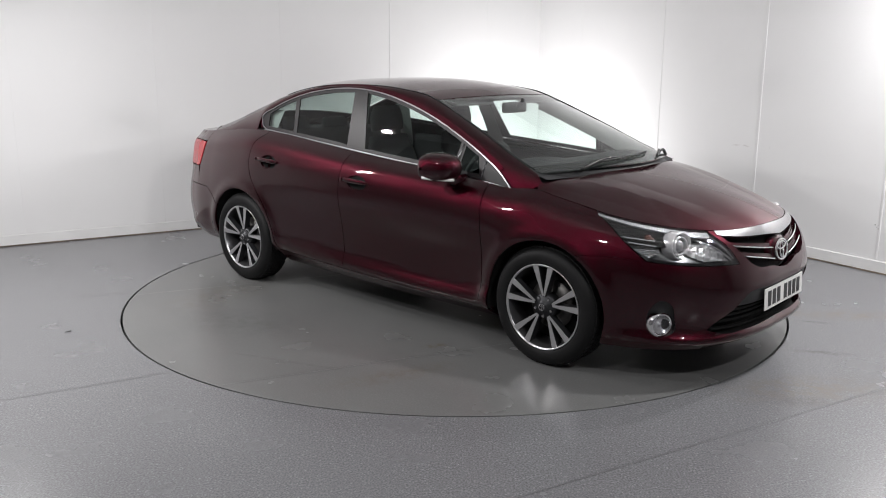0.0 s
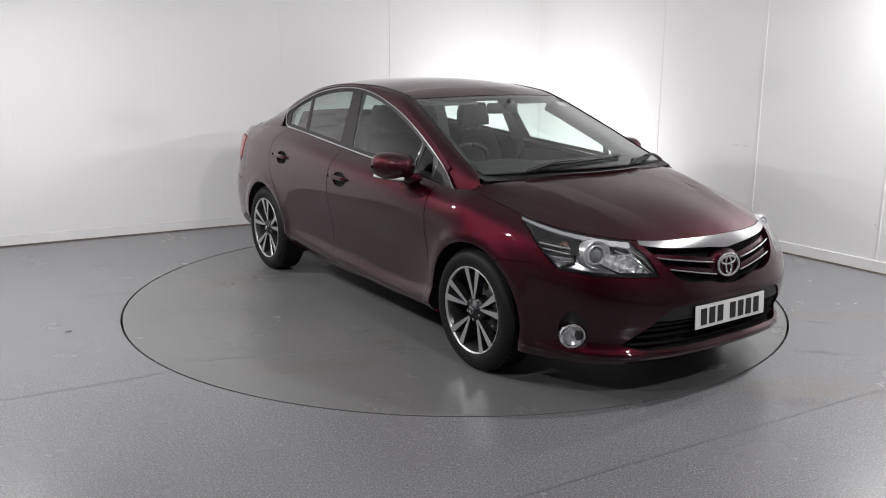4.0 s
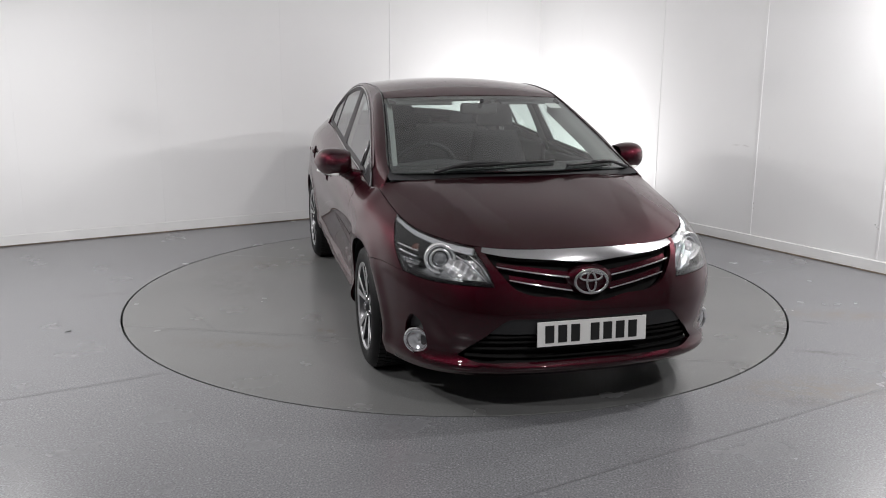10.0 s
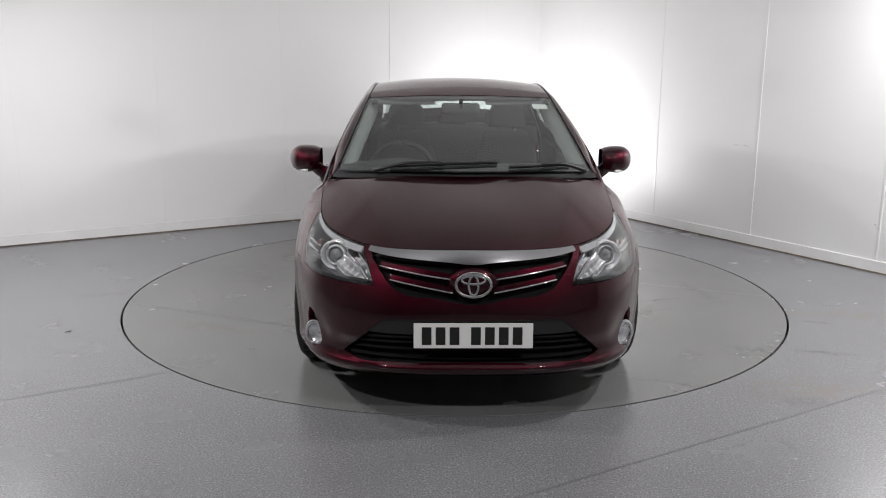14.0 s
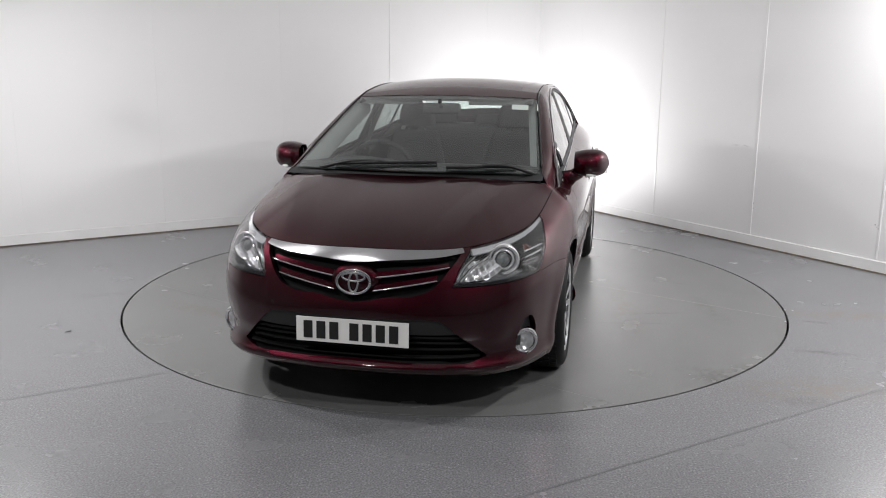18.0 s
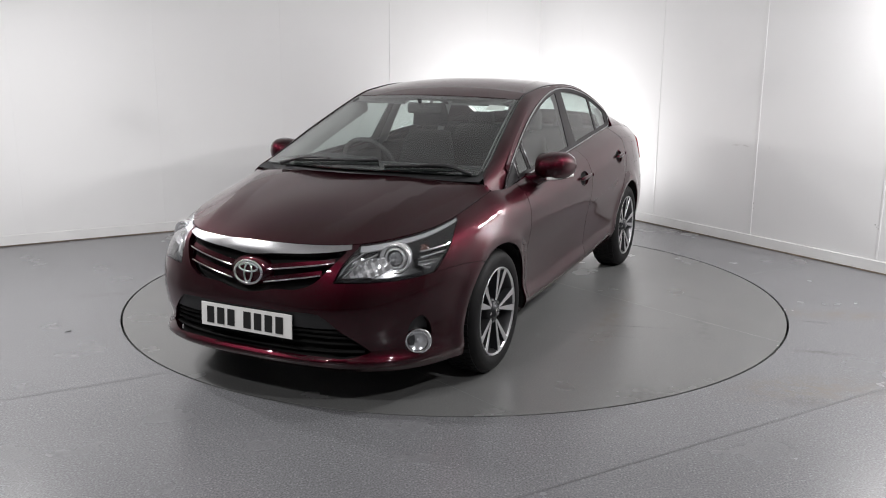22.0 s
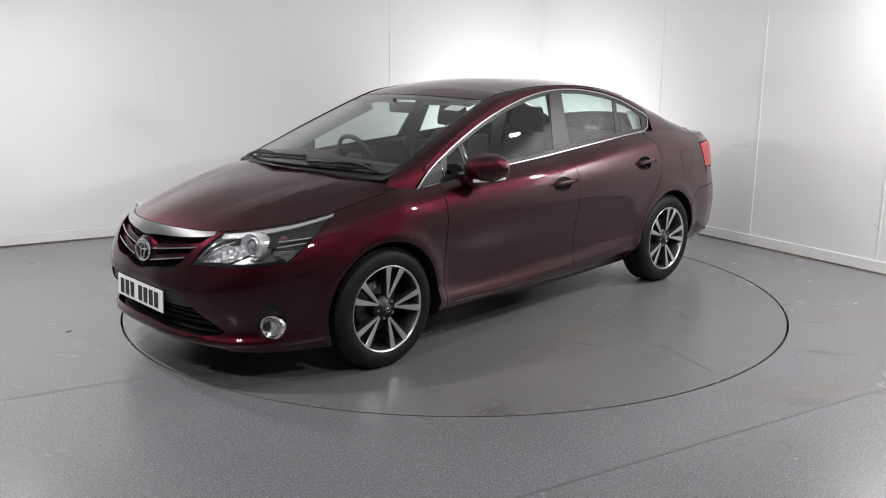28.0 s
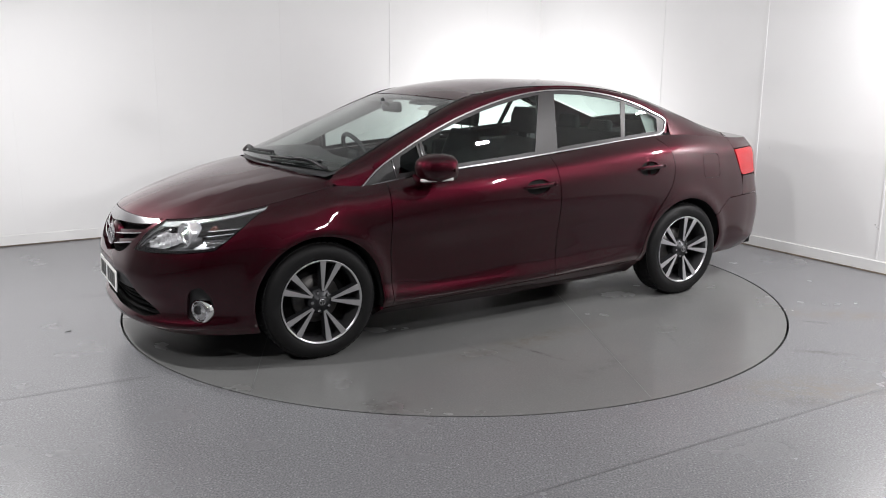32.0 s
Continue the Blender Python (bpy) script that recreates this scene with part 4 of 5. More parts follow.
        bm.transform(m @ Matrix.Diagonal((1, 1.04, 1.0, 1)))
        part("shroud", bm, REFLECTOR, lamp, "chrome shroud round the projector")
        bm = bmesh.new()
        revolve(bm, ((0.0, 0.020), (0.014, 0.017), (0.026, 0.008), (0.033, -0.004), (0.036, -0.02)), 32, "x")
        bm.transform(m)
        part("projector", bm, PROJECTOR, lamp, "round projector lens")
        # faceted inner reflector, cut by a bright slanting blade
        inner = ring(path([SZ(0.560, 0.748), SZ(0.505, 0.738), SZ(0.462, 0.650)], 0.02), path([SZ(0.462, 0.650), SZ(0.53, 0.652), SZ(0.60, 0.655), SZ(0.66, 0.70), SZ(0.60, 0.745), SZ(0.560, 0.748)], 0.02, smooth=False))
        skin("inner_reflector", inner, relief(lambda s, z: 0.032 + 0.012 * wave(s / 0.046 + z / 0.12) + 0.010 * wave(z / 0.040 - s / 0.13)), REFLECTOR, lamp, step=0.0035, thick=0, side=side)
        for (ya, za), (yb, zb), wide in (((0.575, 0.746), (0.470, 0.645), 0.0065), ((0.520, 0.752), (0.452, 0.650), 0.0045)):
            line_ = path([SZ(ya, za), SZ((ya + yb) / 2 - 0.006, (za + zb) / 2 + 0.008), SZ(yb, zb)], 0.012)
            p, n = on_shell(line_[:, 0], line_[:, 1])
            tube("silver_blade", (p - n * 0.016) * (1, side, 1), np.linspace(wide * 0.7, wide, len(p)), CHROME, lamp, flat=1.5)
        # dark gloss floor of the lamp, stepped towards the lens
        xs = np.linspace(S_HLB - 0.004, S_IN_LOW + 0.006, 30)
        base_ = np.interp(xs, hl_low[::-1, 0], hl_low[::-1, 1]) + 0.003
        floor_ = ring(np.stack((xs, base_), 1), np.stack((xs, base_ + 0.016), 1)[::-1])
        skin("lamp_floor", floor_, back(0.018), GLOSS_BLACK, lamp, step=0.01, thick=0.03, side=side, label="dark smoked trim along the lamp's foot")
        # ribbed side reflector and its fins
        outer = path([(s_x(1.905), 0.660), (s_x(1.955), 0.690), (s_x(1.935), 0.738), (s_x(1.80), 0.748), (s_x(1.765), 0.746), (s_x(1.84), 0.69)], 0.02, True, smooth=False)
        skin("side_reflector", outer, relief(lambda s, z: 0.026 + 0.007 * wave(z / 0.019) + 0.003 * wave(s / 0.024)), SMOKED, lamp, step=0.0045, thick=0, side=side)
        for za, zb, xa, xb in ((0.742, 0.752, 1.925, 1.770), (0.716, 0.728, 1.935, 1.800)):
            xs = np.linspace(xa, xb, 16)
            p, n = on_side(xs, np.linspace(za, zb, 16))
            tube("fin", (p - n * 0.016) * (1, side, 1), 0.0032, LAMP_STRIP, lamp, flat=2.6)
        for i in range(4):
            p, n = on_side(np.array([1.878 - 0.004 * i]), np.array([0.662 + 0.012 * i]))
            bm = bmesh.new()
            bmesh.ops.create_icosphere(bm, subdivisions=1, radius=0.0032, matrix=Matrix.Translation((p[0] - n[0] * 0.014) * (1, side, 1)))
            part("stud", bm, CHROME, lamp)
        over_ = path([(s_x(1.935), 0.748), (s_x(1.80), 0.760), (s_x(1.70), 0.798), (s_x(1.655), 0.820), (s_x(1.72), 0.812), (s_x(1.82), 0.784), (s_x(1.925), 0.768)], 0.02, True, smooth=False)
        skin("bezel", over_, back(0.022), GLOSS_BLACK, lamp, step=0.02, thick=0.02, side=side, label="gloss black lamp bezel")
        for bx, by, bz, bmat, blabel in ((1.868, 0.708, 0.735, AMBER, "amber indicator bulb"), (2.105, 0.50, 0.665, REFLECTOR, "")):
            bm = bmesh.new()
            revolve(bm, ((0.0, 0.02), (0.010, 0.016), (0.014, 0.0), (0.022, 0.004), (0.024, -0.02)), 24, "x")
            bm.transform(Matrix.Diagonal((1, side, 1, 1)) @ Matrix.Translation((bx, by, bz)))
            part("side_bulb", bm, bmat, lamp, blabel)
    # bonnet
    n = 60
    a = np.linspace(-1, 1, n)
    oo = np.vstack((np.stack((a, np.zeros(n)), 1), np.stack((np.ones(12), np.linspace(0, 1, 12)), 1)[1:], np.stack((a[::-1], np.ones(n)), 1)[1:],
                    np.stack((-np.ones(12), np.linspace(1, 0, 12)), 1)[1:-1]))
    skin("bonnet", oo, on_bonnet, PAINT, car, step=0.028, thick=0.02, gap=0.002)


def mesh_box(name, at, size, material, parent, bevel=0.0, turn=None, label=""):
    bm = bmesh.new()
    box(bm, *at, *size, bevel, turn)
    return part(name, bm, material, parent, label, smooth=False)


def build_top(car):
    # windscreen, roof, rear screen
    def patch(name, u0, u1, r, material, label="", inset=0.0):
        uu, rr = np.linspace(u0, u1, 40), np.linspace(-r, r, 40)
        o = np.vstack((np.stack((np.full(40, u0), rr), 1), np.stack((uu, np.full(40, r)), 1)[1:], np.stack((np.full(40, u1), rr[::-1]), 1)[1:], np.stack((uu[::-1], np.full(40, -r)), 1)[1:-1]))
        return skin(name, o, on_over, material, car, step=0.06, thick=0.01, gap=0.004, label=label)
    patch("windscreen", 0.0, 2.98, 0.985, WINDSCREEN, "curved laminated windscreen")
    patch("roof", 3.0, 7.9, 0.985, PAINT)
    patch("rear_screen", 7.93, 11.15, 0.96, GLASS, "dark heated rear screen")
    patch("boot_deck", 11.17, 12.0, 0.985, PAINT)
    for side in (1, -1):
        uu = np.linspace(0, U_END, 110)
        o = np.vstack((np.stack((uu, np.zeros(110)), 1), np.stack((uu[::-1], np.ones(110)), 1)))
        skin("roof_rail", o, on_rail, PAINT, car, step=0.08, thick=0.01, gap=0.0, side=side)
        # side windows: chrome frame, glass, dark pillar covers
        low = path(DLO_LOW, 0.03)
        top = path(DLO_TOP, 0.03)
        o = ring(low, top)
        inner = shrink(o, 0.0075)
        frame_ = skin("window_frame", o, on_window, SATIN, car, holes=[inner], step=0.05, thick=0.009, gap=0, side=side, lift=0.008, label="chrome strip round the side windows")
        skin("window_surround", shrink(o, 0.0065), on_window, PILLAR, car, holes=[shrink(q, 0.004) for q in panes()], step=0.05, thick=0.008, gap=0, side=side, lift=0.001, label="black pillar covers and seals")
        # painted door frame round the top of the windows
        line_ = path(DLO_TOP, 0.03)
        line_ = line_[line_[:, 1] > 0.985]
        way_ = np.gradient(line_, axis=0)
        way_ /= np.linalg.norm(way_, axis=1, keepdims=True)
        out_ = np.stack((-way_[:, 1], way_[:, 0]), 1)
        out_ *= np.sign(np.sum(out_ * (line_ - (-0.1, 1.1)), axis=1, keepdims=True))
        skin("door_frame", ring(line_ - out_ * 0.003, (line_ + out_ * 0.026)[::-1]), on_window, PAINT, car, step=0.03, thick=0.004, gap=0, side=side, lift=0.0005)
        names = ("front_quarter_light", "front_door_glass", "rear_door_glass", "rear_quarter_light")
        for nm, q in zip(names, panes()):
            skin(nm, q, on_window, GLASS, car, step=0.06, thick=0, gap=0, side=side, lift=-0.003)


def panes():
    """The outlines of the four panes of one side."""
    e = 0.022
    lo = lambda x: float(dlo_low_z(x)) + e + 0.004
    hi = lambda x: float(dlo_top_z(x)) - e

    def span(a, b, n=12):
        return np.linspace(a, b, n)

    def pane(lx0, lx1, tx0, tx1):
        bottom = np.array([(x, lo(x)) for x in span(lx0, lx1)])
        top_ = np.array([(x, hi(x)) for x in span(tx1, tx0)])
        return ring(bottom, top_, step=0.012)
    return [pane(0.835, 0.665, 0.805, 0.69), pane(0.630, -0.135, 0.655, -0.255), pane(-0.305, -0.855, -0.372, -0.925), pane(-0.885, -1.195, -0.955, -1.215)]


def build_wheel(car, x, y, side):
    """A tyre on a ten-spoke alloy rim: five pairs of machined spokes on grey paint."""
    wheel = None
    m = Matrix.Translation((x, 0, HUB_Z)) @ Matrix.Diagonal((1, side, 1, 1))
    yo = y
    bm = bmesh.new()
    revolve(bm, ((0.226, yo - 0.05), (0.231, yo - 0.012), (0.233, yo - 0.004), (0.2315, yo - 0.001), (0.2275, yo - 0.002), (0.222, yo - 0.010)), 72)
    bm.transform(m)
    wheel = part("wheel", bm, ALLOY, car, "alloy wheel with five pairs of machined spokes")
    bm = bmesh.new()
    revolve(bm, ((0.222, yo - 0.010), (0.213, yo - 0.03), (0.204, yo - 0.15), (0.225, yo - 0.17)), 72)
    bm.transform(m)
    part("barrel", bm, BARREL, wheel, "dark grey rim barrel")
    bm = bmesh.new()
    prof = [(0.228, -0.012), (0.236, -0.004), (0.25, 0.002), (0.275, 0.006), (0.292, 0.0), (0.303, -0.006), (0.312, -0.018), (0.319, -0.035), (0.322, -0.07), (0.3225, -0.105), (0.322, -0.14), (0.319, -0.175), (0.305, -0.20), (0.27, -0.213), (0.23, -0.20)]
    revolve(bm, [(r, yo + h) for r, h in prof], 96)
    bm.transform(m)
    tyre = part("tyre", bm, RUBBER, wheel, "black low-profile tyre")
    bm = bmesh.new()
    for k in range(4):
        yy = yo - 0.048 - 0.038 * k
        for i in range(60):
            a = 2 * math.pi * (i + 0.5 * (k % 2)) / 60
            box(bm, 0.3215 * math.cos(a), yy, 0.3215 * math.sin(a), 0.007, 0.033, 0.026, 0, Matrix.Rotation(-a, 4, "Y"))
    bm.transform(m)
    part("tread", bm, RUBBER, tyre, smooth=False)
    bm = bmesh.new()
    revolve(bm, ((0.06, yo - 0.10), (0.135, yo - 0.10), (0.135, yo - 0.115), (0.06, yo - 0.115)), 48)
    bm.transform(m)
    part("brake_disc", bm, DISC, wheel, "steel brake disc")
    bm = bmesh.new()
    revolve(bm, ((0.0, yo - 0.125), (0.2, yo - 0.125), (0.205, yo - 0.14)), 48)
    bm.transform(m)
    part("dust_shield", bm, DARK, wheel)
    bm = bmesh.new()
    revolve(bm, ((0.0, yo - 0.006), (0.022, yo - 0.007), (0.030, yo - 0.012), (0.034, yo - 0.02), (0.065, yo - 0.028), (0.072, yo - 0.04), (0.07, yo - 0.09)), 40)
    bm.transform(m)
    part("hub", bm, ALLOY_DARK, wheel, "dark grey hub with centre cap")
    bm = bmesh.new()
    revolve(bm, ((0.0145, yo - 0.006), (0.0150, yo - 0.003), (0.0180, yo - 0.003), (0.0185, yo - 0.007)), 28)
    box(bm, 0, yo - 0.005, 0.004, 0.026, 0.004, 0.0030, 0.001)
    box(bm, 0, yo - 0.005, 0, 0.0032, 0.004, 0.030, 0.001)
    bm.transform(m)
    part("cap_badge", bm, SATIN, wheel)
    for i in range(5):
        a0 = radians(105 if side > 0 else 90) + 2 * math.pi * i / 5
        for s_ in (-1, 1):
            a1, a2 = a0 + s_ * 0.212, a0 + s_ * 0.062
            for which, material in (("spoke", ALLOY), ("spoke_flank", ALLOY_DARK)):
                bm = bmesh.new()
                r1, r2 = 0.226, 0.058
                wi, wo = (0.0050, 0.0165) if which == "spoke" else (0.0085, 0.0190)
                top0 = 0.0 if which == "spoke" else -0.0025
                dirv = Vector((math.cos(a1) * r1 - math.cos(a2) * r2, 0, math.sin(a1) * r1 - math.sin(a2) * r2))
                nrm = Vector((-dirv.z, 0, dirv.x)).normalized()
                rows = []
                for t in (0.0, 0.15, 0.4, 0.7, 0.92, 1.0):
                    c = Vector((math.cos(a2) * r2, 0, math.sin(a2) * r2)) + dirv * t
                    w = wi + (wo - wi) * t
                    yy = yo - 0.020 + 0.016 * t + top0
                    dd = 0.004 if which == "spoke" else 0.04
                    rows.append([bm.verts.new((c.x + nrm.x * k * w, yy - (dd if q else 0), c.z + nrm.z * k * w)) for k, q in ((-1, 0), (1, 0), (1.15, 1), (-1.15, 1))])
                for p_, q_ in zip(rows, rows[1:]):
                    for j in range(4):
                        bm.faces.new((p_[j], p_[(j + 1) % 4], q_[(j + 1) % 4], q_[j]))
                bm.faces.new(rows[0]), bm.faces.new(rows[-1])
                bm.transform(m)
                part(which, bm, material, wheel, smooth=False)
        a = a0 + math.pi / 5
        bm = bmesh.new()
        revolve(bm, ((0.0, 0.0), (0.008, 0.0), (0.0095, -0.004), (0.0095, -0.02)), 6, "y", (0.052 * math.cos(a), yo - 0.018, 0.052 * math.sin(a)))
        bm.transform(m)
        part("wheel_nut", bm, SATIN, wheel, smooth=False)
    return wheel


def build_inner(car):
    """The dark structure behind the panels: shell lining, wheel wells, underside."""
    for side in (1, -1):
        for hub in (HUB_F, HUB_R):
            bm = bmesh.new()
            n = 28
            rows = []
            for i in range(n + 1):
                a = radians(-12 + 204 * i / n)
                r = ARCH + 0.004
                x, z = hub + r * math.cos(a), HUB_Z + r * math.sin(a)
                edge = min(0.884, float(on_side(np.array([x]), np.array([max(z, 0.26)]))[0][0][1]) - 0.012)
                rows.append([bm.verts.new((x, side * y, z)) for y in (edge, 0.60)])
            for p_, q_ in zip(rows, rows[1:]):
                bm.faces.new((p_[0], p_[1], q_[1], q_[0]))
            bm.faces.new([r[1] for r in rows])
            part("wheel_arch_liner", bm, DARK, car, "black wheel arch liner")
        # lining behind the panel gaps
        g = []
        for x in np.linspace(0.99, -0.97, 50):
            z = np.linspace(float(low_z(x)[0]), float(top_z(x)[0]) - 0.002, 24)
            p, nn = on_side(np.full(24, x), z)
            g.append((p - nn * 0.014) * (1, side, 1))
        sheet("door_lining", g, DARK, car)
        g = []
        for x in np.linspace(2.0, 1.0, 40):
            z0 = max(0.72, 0)
            z = np.linspace(HUB_Z + ARCH + 0.03, float(top_z(x)[0]) - 0.002, 10)
            z = np.maximum(z, 0.70)
            p, nn = on_side(np.full(10, x), np.minimum(z, float(top_z(x)[0])))
            g.append((p - nn * 0.016) * (1, side, 1))
        sheet("wing_lining", g, DARK, car)
        g = []
        for x in np.linspace(-1.0, -1.93, 40):
            z = np.linspace(0.71, float(top_z(x)[0]) - 0.002, 10)
            p, nn = on_side(np.full(10, x), z)
            g.append((p - nn * 0.016) * (1, side, 1))
        sheet("quarter_lining", g, DARK, car)
    bm = bmesh.new()
    ss = np.linspace(-float(s_x(1.73)), float(s_x(1.73)), 40)
    tray = [(x - 0.07, y * 0.9 * (1 if q >= 0 else -1)) for q, (x, y) in zip(ss, plan(np.abs(ss)))]
    lower, upper = [[bm.verts.new((x, y, z)) for x, y in tray] for z in (0.208, 0.26)]
    bm.faces.new(lower), bm.faces.new(upper)
    for i in range(len(tray)):
        j = (i + 1) % len(tray)
        bm.faces.new((lower[i], lower[j], upper[j], upper[i]))
    for x0, x1, w, z in ((0.98, 1.72, 0.56, 0.24), (-0.97, 0.98, 0.69, 0.205), (-1.72, -0.97, 0.56, 0.24), (-2.25, -1.72, 0.70, 0.28)):
        box(bm, (x0 + x1) / 2, 0, z, x1 - x0, 2 * w, 0.06, 0.01)
    part("underbody", bm, DARK, car, "black underbody", smooth=False)


def build_rear(car):
    s0, s1 = float(s_x(-1.96)), TAIL
    a = arc(HUB_R, HUB_Z, ARCH, 143.2, 199, 24)
    arch = np.stack((s_x(a[:, 0]), a[:, 1]), 1)
    seam = path([(s_x(-1.655), 0.54), (s_x(-1.80), 0.650), (s_x(-1.96), 0.655), (TAIL, 0.655)], 0.03, smooth=False)
    arch = arch[arch[:, 1] > 0.225]
    ss = np.linspace(TAIL, arch[-1, 0], 50)
    low = np.stack((ss, sec_z(ss)[:, 0]), 1)
    for side in (1, -1):
        skin("rear_bumper", ring(seam, low, arch[::-1]), on_shell, PAINT, car, step=0.035, thick=0.02, side=side, gap=0.001)
        tl = path([(s_x(-1.895), 0.985), (s_x(-1.92), 0.90), (s_x(-1.955), 0.815), (s_x(-1.985), 0.800)], 0.02)
        tr = path([(s_x(-2.2), 0.80), (s_x(-2.2), 0.99)], 0.03)
        skin("tail_lamp", ring(tl, tr), on_shell, RED_LENS, car, step=0.03, thick=0.03, side=side, lift=0.004, label="red tail lamp")
        lid = ring(path([(s_x(-1.90), 1.056), (s_x(-1.893), 0.992)], 0.03), path([(s_x(-2.21), 0.995), (s_x(-2.215), 0.79), (s_x(-1.98), 0.795), (s_x(-1.965), 0.66), (TAIL, 0.66)], 0.04, smooth=False),
                   np.stack((np.linspace(TAIL, s_x(-1.90), 30), on_top(np.linspace(TAIL, s_x(-1.90), 30))), 1))
        skin("tail_panel", lid, on_shell, PAINT, car, step=0.04, thick=0.01, side=side, gap=0.0)
    rear = spline([-1, 0, 1], [(-1.893, 0.655, 1.100), (-1.965, 0, 1.115), (-1.893, -0.655, 1.100)])
    half = TAIL - float(s_x(-1.88))

    def deck(a, b):
        s = TAIL - np.abs(a) * half
        t = shell(s, on_top(s)) * np.stack((np.ones_like(s), np.where(a < 0, 1, -1), np.ones_like(s)), 1)
        return t + (rear(a) - t) * b[:, None]

    def on_deck(a, b):
        a, b = np.asarray(a, float), np.asarray(b, float)
        p = deck(a, b)
        n = np.zeros_like(p)
        n[:, 2] = 1
        return p, n
    n = 40
    a = np.linspace(-1, 1, n)
    oo = np.vstack((np.stack((a, np.zeros(n)), 1), np.stack((np.ones(6), np.linspace(0, 1, 6)), 1)[1:], np.stack((a[::-1], np.ones(n)), 1)[1:], np.stack((-np.ones(6), np.linspace(1, 0, 6)), 1)[1:-1]))
    skin("boot_lid", oo, on_deck, PAINT, car, step=0.08, thick=0.01, gap=0.0)


def build_car():
    car = thing("car", "glossy burgundy four-door saloon car with alloy wheels", "car")
    build_inner(car)
    build_body(car)
    build_front(car)
    build_top(car)
    build_rear(car)
    for side in (1, -1):
        for x in (HUB_F, HUB_R):
            build_wheel(car, x, 0.884, side)
    build_cabin(car)
    build_trim(car)
    return car



def build_cabin(car):
    """What shows through the glass: lining, seats, dashboard, steering wheel."""
    uu, rr = np.linspace(2.95, 8.0, 30), np.linspace(-1, 1, 24)
    g = [[(lambda p, n: p - n * 0.03)(*on_over(np.array([u]), np.array([r])))[0] for r in rr] for u in uu]
    sheet("roof_lining", g, TRIM_MID, car, "dull grey roof lining")
    for side in (1, -1):
        uu = np.linspace(0.6, 8.5, 60)
        g = [[((lambda p, n: p - n * 0.028)(*on_rail(np.array([u]), np.array([w])))[0]) * (1, side, 1) for w in np.linspace(0.05, 1, 5)] for u in uu]
        sheet("pillar_lining", g, TRIM_LIGHT, car, "pale grey pillar trim")
        uu = np.linspace(0.25, 2.95, 24)
        e = edge(uu)
        g = [[(q + np.array(d)) * (1, side, 1) for d in ((0.0, -0.012, -0.012), (-0.015, -0.045, -0.022), (-0.035, -0.066, -0.045), (-0.06, -0.06, -0.09))] for q in e]
        sheet("pillar_trim", g, TRIM_LIGHT, car, "pale grey pillar trim")
        # B pillar and rear pillar trim behind the glass
        for x0, x1, t0, t1 in ((-0.15, -0.29, -0.26, -0.365), (-1.17, -1.30, -1.10, -1.26)):
            zs = np.linspace(0.9, 1.40 if x0 > -1 else 1.25, 8)
            k = np.linspace(0, 1, 8)
            g = []
            for z, q in zip(zs, k):
                row = []
                for x in np.linspace(x0 + (t0 - x0) * q, x1 + (t1 - x1) * q, 4):
                    row.append((x, side * (float(window_y(z)) - 0.045), z))
                g.append(row)
            sheet("pillar_trim", g, TRIM_LIGHT, car, "pale grey pillar trim")
        bm = bmesh.new()
        box(bm, 0.36, side * 0.735, 0.74, 1.12, 0.05, 0.46, 0.02)
        box(bm, 0.30, side * 0.71, 0.80, 0.5, 0.08, 0.06, 0.02)
        part("door_card", bm, TRIM_DARK, car, "dark grey door trim", smooth=False)
        bm = bmesh.new()
        box(bm, -0.68, side * 0.735, 0.76, 0.86, 0.05, 0.50, 0.02)
        part("door_card", bm, TRIM_DARK, car, "dark grey door trim", smooth=False)
        bm = bmesh.new()
        box(bm, 0.30, side * 0.745, 0.965, 1.14, 0.03, 0.022, 0.008, pose(0, 0, 0, 0, 5.3, 0))
        part("window_ledge", bm, TRIM_DARK, car, smooth=False)
    # dashboard as a swept section
    sec = path([(1.30, 0.975), (1.12, 1.02), (0.92, 1.015), (0.80, 0.985), (0.73, 0.91), (0.74, 0.80), (0.80, 0.62), (0.88, 0.5)], 0.05)
    g = [[(x - 0.07 * (abs(y) / 0.72)**3 + 0.02, y, z + (0.03 * math.exp(-((y + 0.37) / 0.17)**2) if 0.75 < x < 1.0 else 0)) for x, z in sec] for y in np.linspace(-0.72, 0.72, 28)]
    sheet("dashboard", g, TRIM_DARK, car, "dark grey soft-touch dashboard")
    bm = bmesh.new()
    box(bm, 0.35, 0, 0.52, 0.9, 0.2, 0.26, 0.04)
    box(bm, -0.05, 0, 0.68, 0.32, 0.19, 0.07, 0.025)
    part("centre_console", bm, TRIM_DARK, car, "dark grey centre console", smooth=False)
    # steering wheel on the driver's side
    c = Vector((0.545, -0.365, 0.94))
    m = Matrix.Translation(c) @ pose(0, 0, 0, 0, -62, 0)
    a = np.linspace(0, 2 * np.pi, 49)
    pts = np.array([m @ Vector((0.186 * math.cos(t), 0.186 * math.sin(t), 0)) for t in a])
    wheel = tube("steering_wheel", pts, 0.0155, TRIM_DARK, car, "dark leather steering wheel", steps=10, up=tuple(m.to_3x3() @ Vector((0, 0, 1))))
    bm = bmesh.new()
    box(bm, 0, 0, -0.02, 0.13, 0.16, 0.05, 0.02)
    for ang in (90, -90, 180):
        box(bm, 0.11 * math.cos(radians(ang)), 0.11 * math.sin(radians(ang)), -0.01, 0.15 if ang == 180 else 0.04, 0.04 if ang == 180 else 0.15, 0.018, 0.006)
    bm.transform(m)
    part("boss", bm, TRIM_DARK, wheel, smooth=False)
    # seats

